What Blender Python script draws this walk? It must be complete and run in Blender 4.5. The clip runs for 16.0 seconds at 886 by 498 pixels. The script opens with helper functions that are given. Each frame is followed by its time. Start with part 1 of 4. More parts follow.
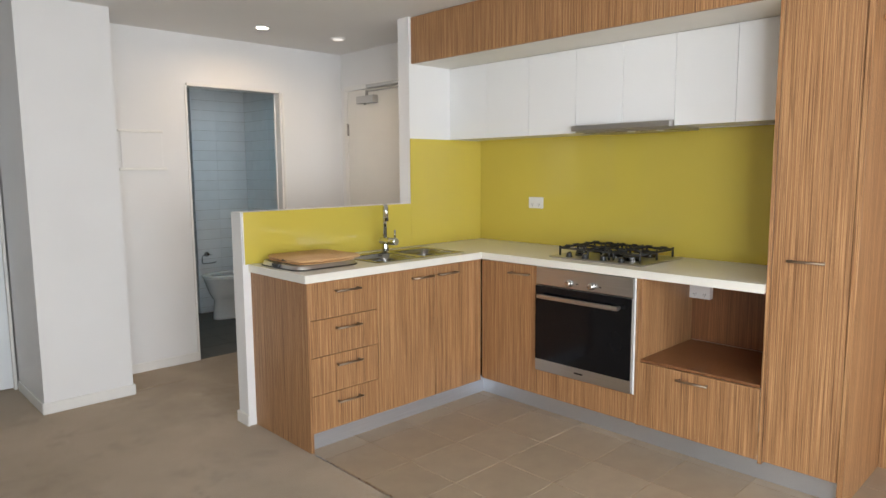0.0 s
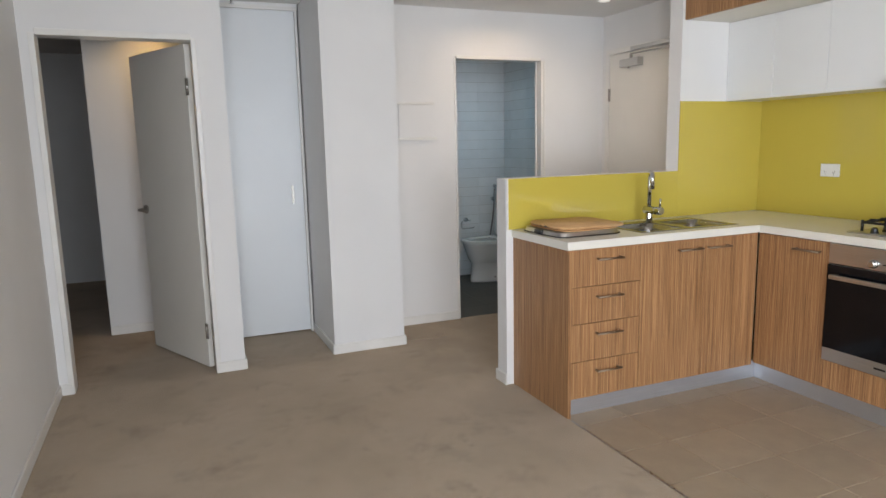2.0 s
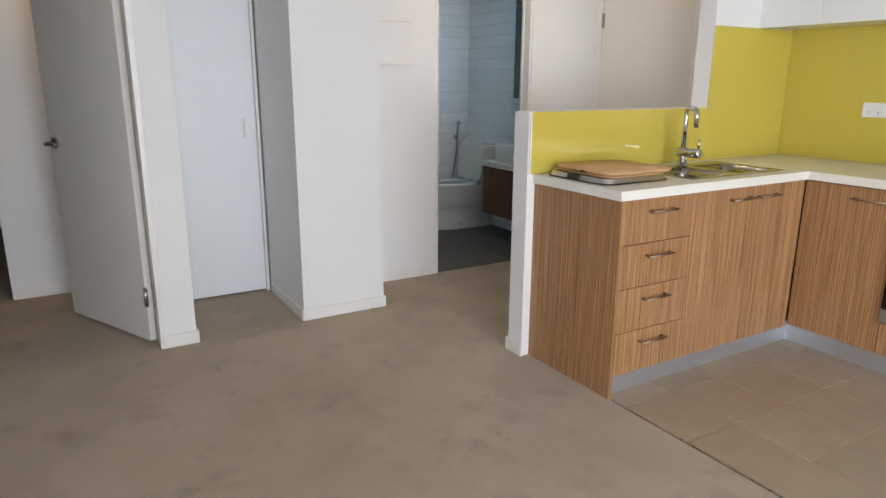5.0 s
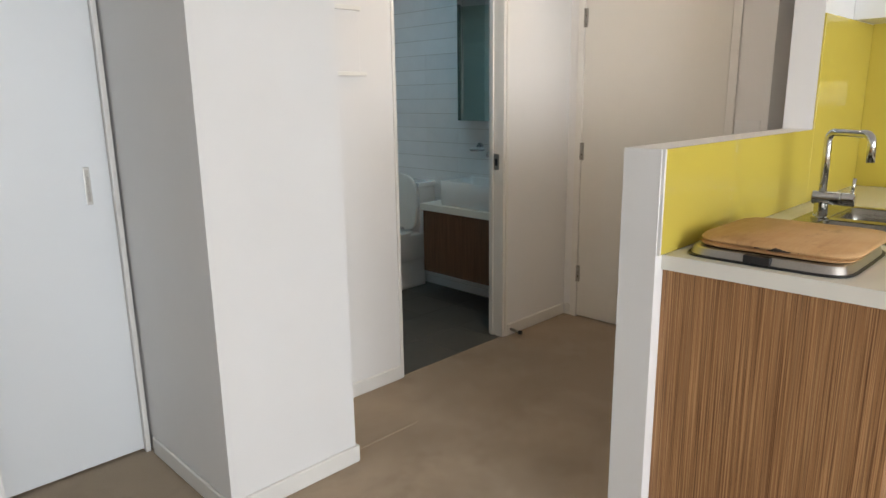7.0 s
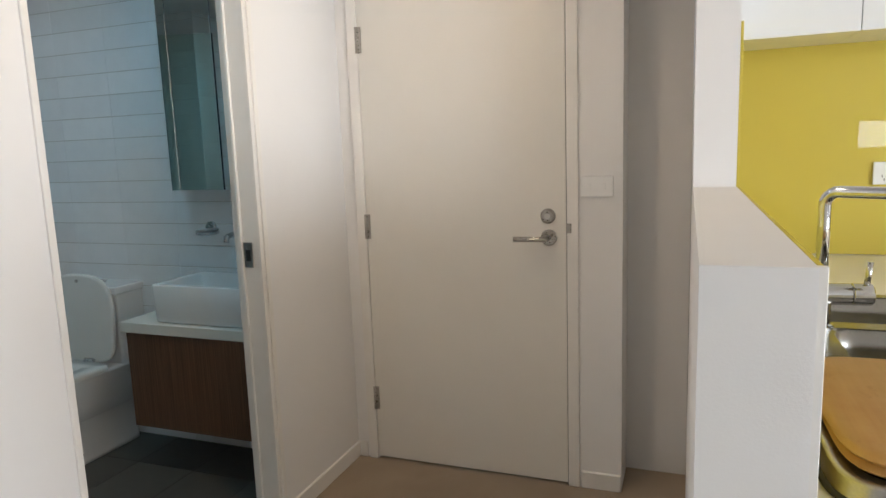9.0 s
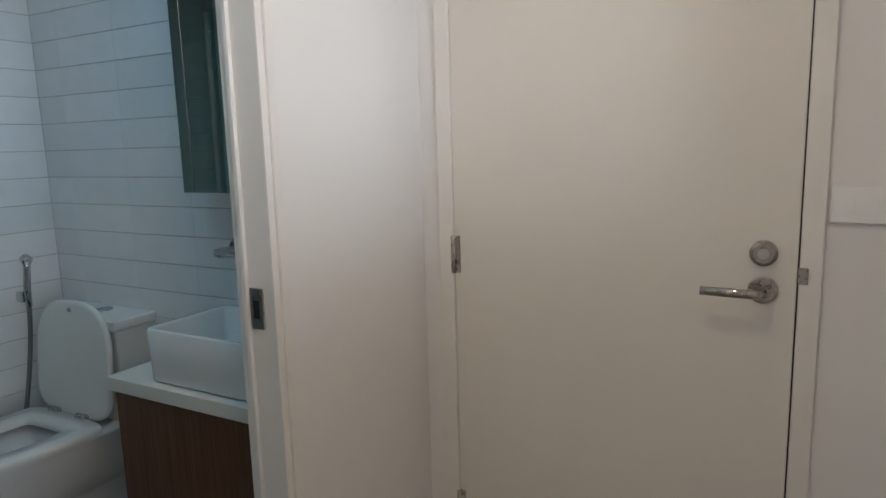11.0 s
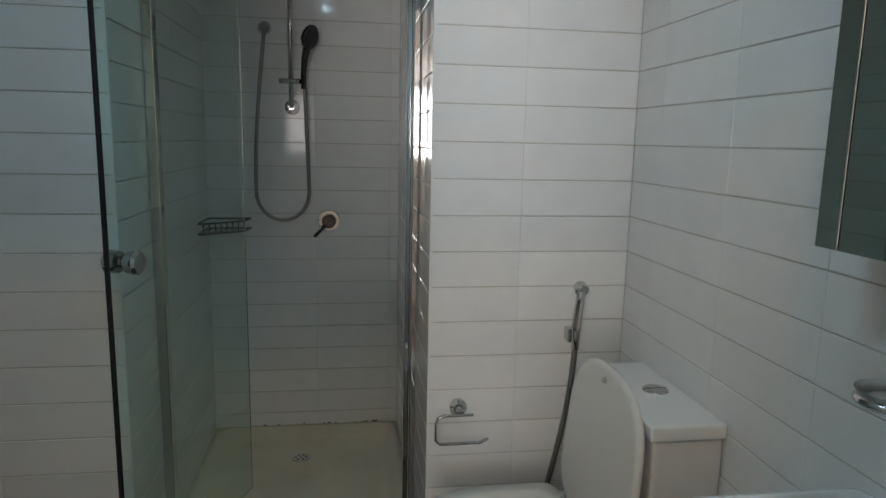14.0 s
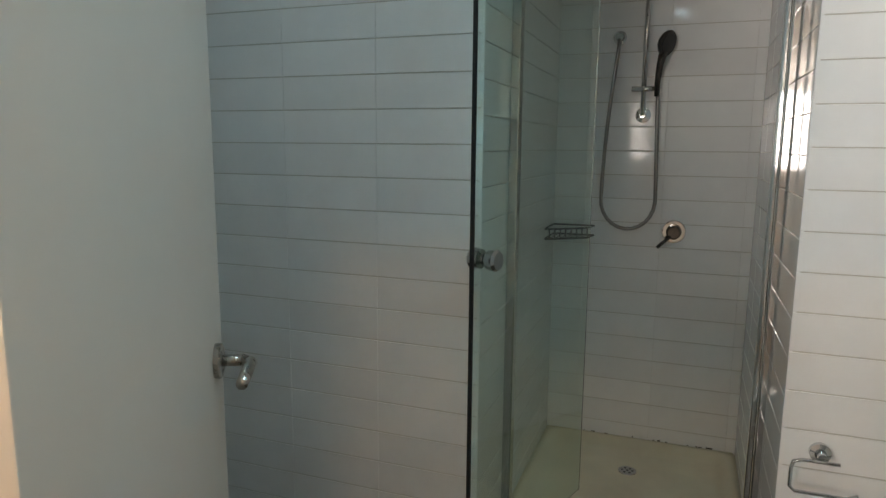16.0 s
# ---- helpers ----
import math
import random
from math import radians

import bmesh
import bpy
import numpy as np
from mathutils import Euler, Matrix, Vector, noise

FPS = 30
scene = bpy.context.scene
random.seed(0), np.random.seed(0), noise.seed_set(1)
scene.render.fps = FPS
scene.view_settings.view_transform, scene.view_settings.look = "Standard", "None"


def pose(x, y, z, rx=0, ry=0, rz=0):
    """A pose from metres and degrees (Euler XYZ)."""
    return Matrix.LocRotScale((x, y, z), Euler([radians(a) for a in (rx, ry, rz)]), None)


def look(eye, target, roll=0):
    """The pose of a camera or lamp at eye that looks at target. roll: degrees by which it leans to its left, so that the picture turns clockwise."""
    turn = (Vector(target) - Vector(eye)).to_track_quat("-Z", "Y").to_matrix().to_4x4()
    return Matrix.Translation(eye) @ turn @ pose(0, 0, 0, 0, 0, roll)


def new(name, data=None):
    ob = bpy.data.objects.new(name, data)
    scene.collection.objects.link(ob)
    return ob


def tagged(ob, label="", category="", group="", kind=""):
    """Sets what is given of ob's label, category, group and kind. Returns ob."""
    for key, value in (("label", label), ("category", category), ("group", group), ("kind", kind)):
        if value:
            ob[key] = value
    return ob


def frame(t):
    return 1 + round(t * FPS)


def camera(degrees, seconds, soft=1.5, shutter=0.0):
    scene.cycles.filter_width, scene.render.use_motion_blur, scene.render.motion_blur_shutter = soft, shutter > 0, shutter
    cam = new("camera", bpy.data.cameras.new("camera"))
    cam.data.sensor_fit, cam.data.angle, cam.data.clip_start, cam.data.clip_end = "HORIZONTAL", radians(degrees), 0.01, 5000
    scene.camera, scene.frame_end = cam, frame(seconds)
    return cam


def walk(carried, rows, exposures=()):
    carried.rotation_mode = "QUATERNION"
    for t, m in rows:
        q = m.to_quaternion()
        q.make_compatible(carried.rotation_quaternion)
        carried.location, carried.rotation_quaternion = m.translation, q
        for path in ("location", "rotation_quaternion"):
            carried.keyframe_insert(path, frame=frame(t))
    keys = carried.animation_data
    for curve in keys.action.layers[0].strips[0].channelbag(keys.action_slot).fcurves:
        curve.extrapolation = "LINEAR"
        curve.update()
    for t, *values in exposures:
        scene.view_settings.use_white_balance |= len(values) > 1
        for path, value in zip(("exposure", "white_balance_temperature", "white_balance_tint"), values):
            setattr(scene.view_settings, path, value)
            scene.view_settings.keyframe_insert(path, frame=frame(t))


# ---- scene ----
cam = camera(68.1, 16.0)
PATH = [
    (0, (0.058, 0.081, 1.4), (1.435, 1.511, 1.161), -0.4),
    (0.5, (0.028, 0.097, 1.408), (1.31, 1.615, 1.177), -0.6),
    (1, (0.019, 0.12, 1.382), (1.115, 1.773, 1.118), -1.1),
    (1.5, (-0.002, 0.133, 1.391), (0.921, 1.885, 1.108), -1.3),
    (2, (-0.017, 0.143, 1.384), (0.744, 1.965, 1.066), -1.3),
    (2.5, (-0.025, 0.149, 1.381), (0.553, 2.033, 1.04), -1.4),
    (3, (-0.011, 0.154, 1.366), (0.42, 2.077, 1.023), -1.3),
    (3.5, (-0.059, 0.26, 1.345), (0.299, 2.179, 0.911), 0.1),
    (4, (-0.202, 0.437, 1.351), (0.134, 2.367, 0.947), -0.4),
    (4.5, (-0.182, 0.649, 1.324), (0.489, 2.476, 0.864), -0.2),
    (7, (0.108, 2.539, 1.318), (1.482, 3.921, 0.87), -0.8),
    (7.5, (0.338, 2.896, 1.318), (1.856, 4.131, 0.902), -1.9),
    (8, (0.539, 3.169, 1.321), (2.212, 4.218, 0.999), -2.6),
    (8.5, (0.768, 3.342, 1.311), (2.622, 4.032, 1.016), -1.9),
    (11, (1.85, 3.876, 1.303), (3.579, 4.828, 0.984), -1.6),
    (11.5, (2.039, 4.06, 1.303), (3.598, 5.29, 1.062), 1.7),
    (12, (2.197, 4.241, 1.282), (3.469, 5.747, 0.94), 0.4),
    (12.5, (2.388, 4.404, 1.307), (3.22, 6.202, 1.037), 2.2),
    (13, (2.471, 4.531, 1.288), (3.052, 6.412, 0.938), 2.3),
    (13.5, (2.531, 4.626, 1.308), (3.054, 6.527, 0.966), 1.8),
    (14, (2.539, 4.658, 1.316), (2.83, 6.61, 0.99), 1.2),
    (14.5, (2.511, 4.663, 1.32), (2.457, 6.64, 1.025), 0.2),
    (15, (2.507, 4.666, 1.311), (2.189, 6.622, 1.041), 0.1),
    (15.5, (2.497, 4.654, 1.309), (1.962, 6.556, 1.001), 0.7),
    (16, (2.498, 4.646, 1.312), (1.817, 6.501, 0.999), 0.5),
]
LIT = [(0.0, -0.16, 6500, 10), (1.5, -0.3, 6400, 11), (2.5, -0.16, 6300, 11), (3.5, -0.1, 6300, 11), (4.7, -0.08, 6300, 11), (7.0, 0.03, 6600, 10), (8.7, 0.3, 6500, 10),
       (10.8, -0.05, 6100, 10), (12.0, -0.08, 6400, 12), (13.0, 0.05, 7100, 15), (14.5, 0.42, 7700, 18), (16.0, 0.75, 8300, 19)]
walk(cam, [(t, look(eye, target, roll)) for t, eye, target, roll in PATH], LIT)

# ---- world, sun, large lights ----
world = bpy.data.worlds.new("daylight")
scene.world = world
world.use_nodes = True
wn = world.node_tree.nodes
sky = wn.new("ShaderNodeTexSky")
sky.sky_type, sky.sun_disc, sky.sun_elevation, sky.sun_rotation = "NISHITA", False, radians(40), radians(20)
world.node_tree.links.new(sky.outputs[0], wn["Background"].inputs[0])
wn["Background"].inputs[1].default_value = 0.1


def area_lamp(name, at, toward, sx, sy, watts, color):
    d = bpy.data.lights.new(name, "AREA")
    d.shape, d.size, d.size_y, d.energy, d.color = "RECTANGLE", sx, sy, watts, color
    ob = new(name, d)
    ob.matrix_world = look(at, toward)
    return ob


def down_lamp(name, at, watts, color, size=0.075, spread=120):
    d = bpy.data.lights.new(name, "AREA")
    d.shape, d.size, d.energy, d.color, d.spread = "DISK", size, watts, color, radians(spread)
    ob = new(name, d)
    ob.matrix_world = look(at, (at[0], at[1] + 0.0001, at[2] - 1))
    return ob


DAY = (0.87, 0.93, 1.0)
area_lamp("window_light_south", (0.75, -3.02, 1.2), (0.9, 0, 1.1), 2.1, 1.9, 152, DAY)
# fill through an added, unseen west opening, to brighten the stove fronts
area_lamp("fill_light_west", (-0.65, -1.45, 1.3), (3, 0.6, 1.2), 1.4, 2.1, 112, DAY)
area_lamp("window_light_bedroom", (-3.83, 0.70, 1.31), (0, 1.35, 1.1), 0.40, 0.34, 3.2, DAY)
area_lamp("window_light_bedroom", (-3.83, 1.20, 1.31), (0, 1.85, 1.1), 0.40, 0.34, 3.2, DAY)
# added fill for the bedroom, placed where the splashback doesn't reflect it
area_lamp("fill_light_bedroom_south", (-2.3, -0.57, 1.3), (-2.0, 2, 1.1), 1.5, 1.5, 26, DAY)
down_lamp("hall_downlight_lamp", (2.37, 4.235, 2.352), 4.8, (1.0, 0.74, 0.50), 0.075, 165)
down_lamp("hall_downlight_lamp", (2.98, 4.22, 2.355), 0.8, (1.0, 0.82, 0.64))
COOL = (0.34, 0.73, 1.0)
down_lamp("bath_downlight_lamp", (2.41, 5.42, 2.190), 1.3, COOL, 0.07, 172)
down_lamp("bath_downlight_lamp", (2.82, 5.42, 2.190), 1.2, COOL, 0.07, 172)
# this third lamp is added, unseen, to brighten the left tiled wall
down_lamp("bath_downlight_lamp", (1.55, 5.75, 2.190), 0.8, COOL, 0.07, 172)
down_lamp("study_lamp", (-0.06, 5.36, 2.345), 1.7, (1.0, 0.62, 0.24))

# ---- materials ----
def nodes_of(name):
    m = bpy.data.materials.new(name)
    m.use_nodes = True
    nt = m.node_tree
    return m, nt, nt.nodes["Principled BSDF"]


def node(nt, kind, **values):
    n = nt.nodes.new(kind)
    for key, value in values.items():
        n.inputs[key.replace("_", " ")].default_value = value
    return n


def coords(nt, scale=(1, 1, 1)):
    tc = nt.nodes.new("ShaderNodeTexCoord")
    mp = nt.nodes.new("ShaderNodeMapping")
    mp.inputs["Scale"].default_value = scale
    nt.links.new(tc.outputs["Object"], mp.inputs[0])
    return mp.outputs[0]


def ramp(nt, fac, stops):
    r = nt.nodes.new("ShaderNodeValToRGB")
    els = r.color_ramp.elements
    while len(els) < len(stops):
        els.new(0.5)
    for e, (p, c) in zip(els, stops):
        e.position, e.color = p, (*c, 1)
    nt.links.new(fac, r.inputs[0])
    return r.outputs[0]


def mixed(nt, fac, a, b, mode="MIX"):
    m = nt.nodes.new("ShaderNodeMix")
    m.data_type, m.blend_type = "RGBA", mode
    for sock, v in ((m.inputs[0], fac), (m.inputs[6], a), (m.inputs[7], b)):
        if isinstance(v, (int, float)):
            sock.default_value = v
        elif isinstance(v, tuple):
            sock.default_value = (*v, 1)
        else:
            nt.links.new(v, sock)
    return m.outputs[2]


def bumped(nt, bsdf, height, strength, distance):
    b = node(nt, "ShaderNodeBump", Strength=strength, Distance=distance)
    nt.links.new(height, b.inputs["Height"])
    nt.links.new(b.outputs[0], bsdf.inputs["Normal"])


def noise_tex(nt, vec, scale, detail=4.0, rough=0.55):
    n = node(nt, "ShaderNodeTexNoise", Scale=scale, Detail=detail, Roughness=rough)
    nt.links.new(vec, n.inputs["Vector"])
    return n.outputs[0]


def plain(name, color, rough=0.5, metal=0.0, vary=0.06, scale=6.0, bump=0.0, bump_scale=180.0, coat=0.0, spec=0.5):
    """Paint, plastic or metal with faint blotches and fine relief."""
    m, nt, b = nodes_of(name)
    vec = coords(nt)
    big = noise_tex(nt, vec, scale)
    dark = tuple(c * (1 - vary) for c in color)
    lite = tuple(min(1, c * (1 + vary * 0.5)) for c in color)
    nt.links.new(ramp(nt, big, [(0.3, dark), (0.7, lite)]), b.inputs["Base Color"])
    fine = noise_tex(nt, vec, scale * 5, 3)
    mr = node(nt, "ShaderNodeMapRange")
    mr.inputs["To Min"].default_value, mr.inputs["To Max"].default_value = max(0.02, rough * 0.85), min(1, rough * 1.15)
    nt.links.new(fine, mr.inputs["Value"])
    nt.links.new(mr.outputs[0], b.inputs["Roughness"])
    b.inputs["Metallic"].default_value = metal
    b.inputs["Coat Weight"].default_value = coat
    b.inputs["Specular IOR Level"].default_value = spec
    if bump:
        bumped(nt, b, noise_tex(nt, vec, bump_scale, 2), bump, 0.002)
    return m


def zebra_wood(name, light, mid, dark, rough=0.42):
    """Striped laminate with an upright grain of fine pale and dark lines."""
    m, nt, b = nodes_of(name)
    oi = nt.nodes.new("ShaderNodeObjectInfo")
    tc = nt.nodes.new("ShaderNodeTexCoord")
    mp = nt.nodes.new("ShaderNodeMapping")
    mp.inputs["Scale"].default_value = (1, 1, 0.006)
    off = nt.nodes.new("ShaderNodeVectorMath")
    off.operation = "SCALE"
    comb = nt.nodes.new("ShaderNodeCombineXYZ")
    for i in range(3):
        nt.links.new(oi.outputs["Random"], comb.inputs[i])
    off.inputs["Scale"].default_value = 3.7
    nt.links.new(comb.outputs[0], off.inputs[0])
    nt.links.new(tc.outputs["Object"], mp.inputs[0])
    add = nt.nodes.new("ShaderNodeVectorMath")
    nt.links.new(mp.outputs[0], add.inputs[0])
    nt.links.new(off.outputs[0], add.inputs[1])
    vec = add.outputs[0]
    lines = noise_tex(nt, vec, 265, 3, 0.65)
    bands = noise_tex(nt, vec, 78, 2, 0.5)
    broad = noise_tex(nt, vec, 14, 3, 0.6)
    c1 = ramp(nt, lines, [(0.37, dark), (0.44, mid), (0.51, mid), (0.57, light)])
    pin = []
    for at in (0.37, 0.49, 0.61):
        pin += [(at - 0.035, light), (at, dark), (at + 0.035, light)]
    c3 = ramp(nt, bands, pin)
    c2 = ramp(nt, broad, [(0.35, tuple(c * 0.82 for c in mid)), (0.65, light)])
    col = mixed(nt, 0.14, mixed(nt, 0.75, c1, mixed(nt, 1.0, c1, c3, "DARKEN")), c2)
    nt.links.new(col, b.inputs["Base Color"])
    b.inputs["Roughness"].default_value = rough
    bumped(nt, b, lines, 0.12, 0.001)
    return m


def plank_wood(name, light, mid, dark):
    """Oiled timber with a lengthwise grain, pale worn patches and darker stains."""
    m, nt, b = nodes_of(name)
    grain = noise_tex(nt, coords(nt, (2.5, 70, 30)), 1.6, 5, 0.65)
    worn = noise_tex(nt, coords(nt), 7, 4, 0.6)
    stain = noise_tex(nt, coords(nt, (9, 16, 9)), 1.0, 6, 0.7)
    col = mixed(nt, 0.65, ramp(nt, grain, [(0.30, mid), (0.62, light)]), ramp(nt, worn, [(0.35, mid), (0.62, light)]))
    col = mixed(nt, ramp(nt, stain, [(0.56, (0, 0, 0)), (0.75, (0.75, 0.75, 0.75))]), col, dark)
    nt.links.new(col, b.inputs["Base Color"])
    b.inputs["Roughness"].default_value = 0.55
    bumped(nt, b, grain, 0.15, 0.001)
    return m


def carpet_mat(name, light, dark, stain):
    m, nt, b = nodes_of(name)
    vec = coords(nt)
    pile = noise_tex(nt, vec, 420, 3, 0.8)
    tread = noise_tex(nt, vec, 2.2, 5, 0.6)
    spots = noise_tex(nt, vec, 2.6, 7, 0.75)
    base = ramp(nt, tread, [(0.30, dark), (0.62, light)])
    grime = ramp(nt, spots, [(0.53, (0, 0, 0)), (0.72, (0.6, 0.6, 0.6))])
    base = mixed(nt, grime, base, stain)
    marks = ramp(nt, noise_tex(nt, vec, 9, 5, 0.7), [(0.61, (0, 0, 0)), (0.70, (1, 1, 1))])
    where = ramp(nt, noise_tex(nt, vec, 1.5, 2, 0.5), [(0.50, (0, 0, 0)), (0.60, (0.7, 0.7, 0.7))])
    base = mixed(nt, mixed(nt, 1.0, marks, where, "MULTIPLY"), base, tuple(c * 0.7 for c in stain))
    # brown soil near the entry, deepened to paint in the hall's light falloff
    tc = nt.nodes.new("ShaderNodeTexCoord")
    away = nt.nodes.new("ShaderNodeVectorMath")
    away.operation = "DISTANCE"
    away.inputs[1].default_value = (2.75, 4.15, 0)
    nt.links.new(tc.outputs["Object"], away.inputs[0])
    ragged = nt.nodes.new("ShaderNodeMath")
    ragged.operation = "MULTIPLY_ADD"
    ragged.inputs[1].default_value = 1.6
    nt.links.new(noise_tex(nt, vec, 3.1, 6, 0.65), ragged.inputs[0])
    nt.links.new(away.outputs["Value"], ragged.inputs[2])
    soil_shade = node(nt, "ShaderNodeMapRange")
    soil_shade.inputs["From Min"].default_value, soil_shade.inputs["From Max"].default_value = 1.1, 2.3
    soil_shade.inputs["To Min"].default_value, soil_shade.inputs["To Max"].default_value = 0.75, 0.0
    nt.links.new(ragged.outputs[0], soil_shade.inputs["Value"])
    base = mixed(nt, soil_shade.outputs[0], base, stain)
    speck = ramp(nt, pile, [(0.25, (0.72, 0.72, 0.72)), (0.75, (1.12, 1.12, 1.12))])
    nt.links.new(mixed(nt, 1.0, base, speck, "MULTIPLY"), b.inputs["Base Color"])
    b.inputs["Roughness"].default_value = 0.97
    b.inputs["Specular IOR Level"].default_value = 0.1
    b.inputs["Sheen Weight"].default_value = 0.25
    bumped(nt, b, pile, 0.7, 0.006)
    return m


def tile_mat(name, color, rough, vary, bump=0.0, scale=9.0, coat=0.0, spec=0.5):
    """Each tile differs a little from the next."""
    m, nt, b = nodes_of(name)
    oi = nt.nodes.new("ShaderNodeObjectInfo")
    tc = nt.nodes.new("ShaderNodeTexCoord")
    geo = nt.nodes.new("ShaderNodeNewGeometry")
    tone = ramp(nt, oi.outputs["Random"], [(0.0, tuple(c * (1 - vary) for c in color)), (1.0, tuple(min(1, c * (1 + vary)) for c in color))])
    cloud = noise_tex(nt, geo.outputs["Position"], scale, 5, 0.65)
    veil = ramp(nt, cloud, [(0.3, (1 - vary,) * 3), (0.7, (1 + vary * 0.6,) * 3)])
    nt.links.new(mixed(nt, 1.0, tone, veil, "MULTIPLY"), b.inputs["Base Color"])
    b.inputs["Roughness"].default_value = rough
    b.inputs["Specular IOR Level"].default_value = spec
    b.inputs["Coat Weight"].default_value = coat
    if bump:
        bumped(nt, b, noise_tex(nt, geo.outputs["Position"], 14, 2), bump, 0.002)
    return m


def brushed(name, color, rough, axis):
    m, nt, b = nodes_of(name)
    sc = [260, 260, 260]
    sc[axis] = 4
    lines = noise_tex(nt, coords(nt, tuple(sc)), 1.0, 2)
    nt.links.new(ramp(nt, lines, [(0.3, tuple(c * 0.88 for c in color)), (0.7, color)]), b.inputs["Base Color"])
    b.inputs["Metallic"].default_value, b.inputs["Roughness"].default_value = 1.0, rough
    bumped(nt, b, lines, 0.06, 0.001)
    return m


def glass_mat(name, color, rough=0.0):
    m, nt, b = nodes_of(name)
    b.inputs["Base Color"].default_value = (*color, 1)
    b.inputs["Transmission Weight"].default_value, b.inputs["Roughness"].default_value = 1.0, rough
    b.inputs["IOR"].default_value = 1.45
    return m


def glow(name, color, strength):
    m, nt, b = nodes_of(name)
    b.inputs["Base Color"].default_value = (0.9, 0.9, 0.9, 1)
    b.inputs["Emission Color"].default_value = (*color, 1)
    b.inputs["Emission Strength"].default_value = strength
    return m


WALL = plain("wall_paint", (0.80, 0.79, 0.775), 0.75, vary=0.03, scale=1.6, bump=0.10, bump_scale=260)
CEIL = plain("ceiling_paint", (0.80, 0.79, 0.77), 0.9, vary=0.02, scale=1.3, bump=0.08)
TRIM = plain("gloss_trim_paint", (0.80, 0.78, 0.74), 0.35, vary=0.05, scale=5)
DOORP = plain("door_paint", (0.76, 0.735, 0.68), 0.42, vary=0.03, scale=2.5, bump=0.05, bump_scale=90)
SLIDEP = plain("pale_door_laminate", (0.80, 0.82, 0.83), 0.35, vary=0.02, scale=2)
WOOD = zebra_wood("striped_laminate", (0.545, 0.308, 0.142), (0.345, 0.168, 0.067), (0.115, 0.045, 0.017))
# redder inside laminate, darkened further so its colour holds the niche's shade
WOOD_IN_SHADE = zebra_wood("striped_laminate_inside_shade", (0.29, 0.125, 0.05), (0.20, 0.08, 0.031), (0.09, 0.035, 0.014), 0.35)
WOOD_DK = zebra_wood("dark_veneer", (0.20, 0.098, 0.05), (0.15, 0.072, 0.036), (0.07, 0.032, 0.016))
STONE = plain("cream_stone", (0.80, 0.77, 0.69), 0.32, vary=0.02, scale=5)
MELA = plain("white_gloss_melamine", (0.83, 0.83, 0.82), 0.25, vary=0.015, scale=2)
UNDER = plain("cream_board", (0.78, 0.75, 0.68), 0.5, vary=0.03)
YELLOW = plain("mustard_glass", (0.60, 0.48, 0.085), 0.012, vary=0.03, scale=1.5, spec=0.4)
KICK = brushed("aluminium_kick", (0.66, 0.68, 0.72), 0.5, 0)
STEEL = brushed("brushed_steel", (0.56, 0.54, 0.51), 0.30, 0)
STEEL_Y = brushed("brushed_steel_side", (0.56, 0.545, 0.52), 0.30, 1)
CHROME = plain("chrome", (0.60, 0.605, 0.61), 0.06, 1.0, vary=0.06, scale=14)
NICKEL = plain("satin_nickel", (0.42, 0.395, 0.36), 0.28, 1.0, vary=0.1, scale=20)
GUNM = plain("dark_chrome", (0.10, 0.095, 0.09), 0.18, 1.0, vary=0.15, scale=20)
HANDLE = plain("bronze_nickel", (0.36, 0.28, 0.21), 0.45, 1.0, vary=0.12, scale=30)
BLACKG = plain("black_oven_glass", (0.006, 0.006, 0.007), 0.09, vary=0.2, scale=4, spec=0.22)
IRON = plain("black_cast_iron", (0.012, 0.012, 0.013), 0.5, vary=0.3, scale=60, bump=0.3, bump_scale=300)
BLACKP = plain("black_plastic", (0.015, 0.015, 0.016), 0.4, vary=0.2)
WHITEP = plain("white_plastic", (0.82, 0.82, 0.81), 0.35, vary=0.02)
CREAMP = plain("cream_plastic", (0.795, 0.78, 0.735), 0.45, vary=0.03)
BOARD = plank_wood("worn_board_timber", (0.62, 0.385, 0.185), (0.52, 0.285, 0.115), (0.30, 0.14, 0.055))
SINKST = brushed("sink_steel", (0.36, 0.35, 0.33), 0.26, 0)
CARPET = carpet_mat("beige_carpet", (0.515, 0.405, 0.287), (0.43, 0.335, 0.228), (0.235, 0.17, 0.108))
FLOORT = tile_mat("taupe_floor_tile", (0.37, 0.295, 0.212), 0.42, 0.08, 0.05)
BATHFL = tile_mat("grey_bath_floor_tile", (0.088, 0.080, 0.066), 0.5, 0.08, 0.05)
WTILE = tile_mat("white_wall_tile", (0.80, 0.80, 0.79), 0.07, 0.035, 0.10, spec=0.2)
GROUT = plain("pale_grout", (0.54, 0.505, 0.45), 0.9, vary=0.12, scale=12)
FGROUT = plain("sandy_grout", (0.46, 0.36, 0.23), 0.9, vary=0.15, scale=12)
CERAM = plain("white_ceramic", (0.80, 0.80, 0.785), 0.10, vary=0.015, coat=0.4)
SEATP = plain("toilet_seat_plastic", (0.78, 0.765, 0.72), 0.22, vary=0.02)
TRAYP = plain("aged_cream_acrylic", (0.70, 0.65, 0.50), 0.22, vary=0.10, scale=5)
MIRROR = plain("mirror_silver", (0.70, 0.76, 0.74), 0.015, 1.0, vary=0.01)
GLASS = glass_mat("green_shower_glass", (0.80, 0.92, 0.86))
GLASSW = glass_mat("clear_glass", (0.97, 0.98, 0.98))
FROST = glass_mat("frosted_glass", (0.9, 0.93, 0.93), 0.35)
SEAL = plain("black_rubber", (0.01, 0.01, 0.01), 0.6, vary=0.2)
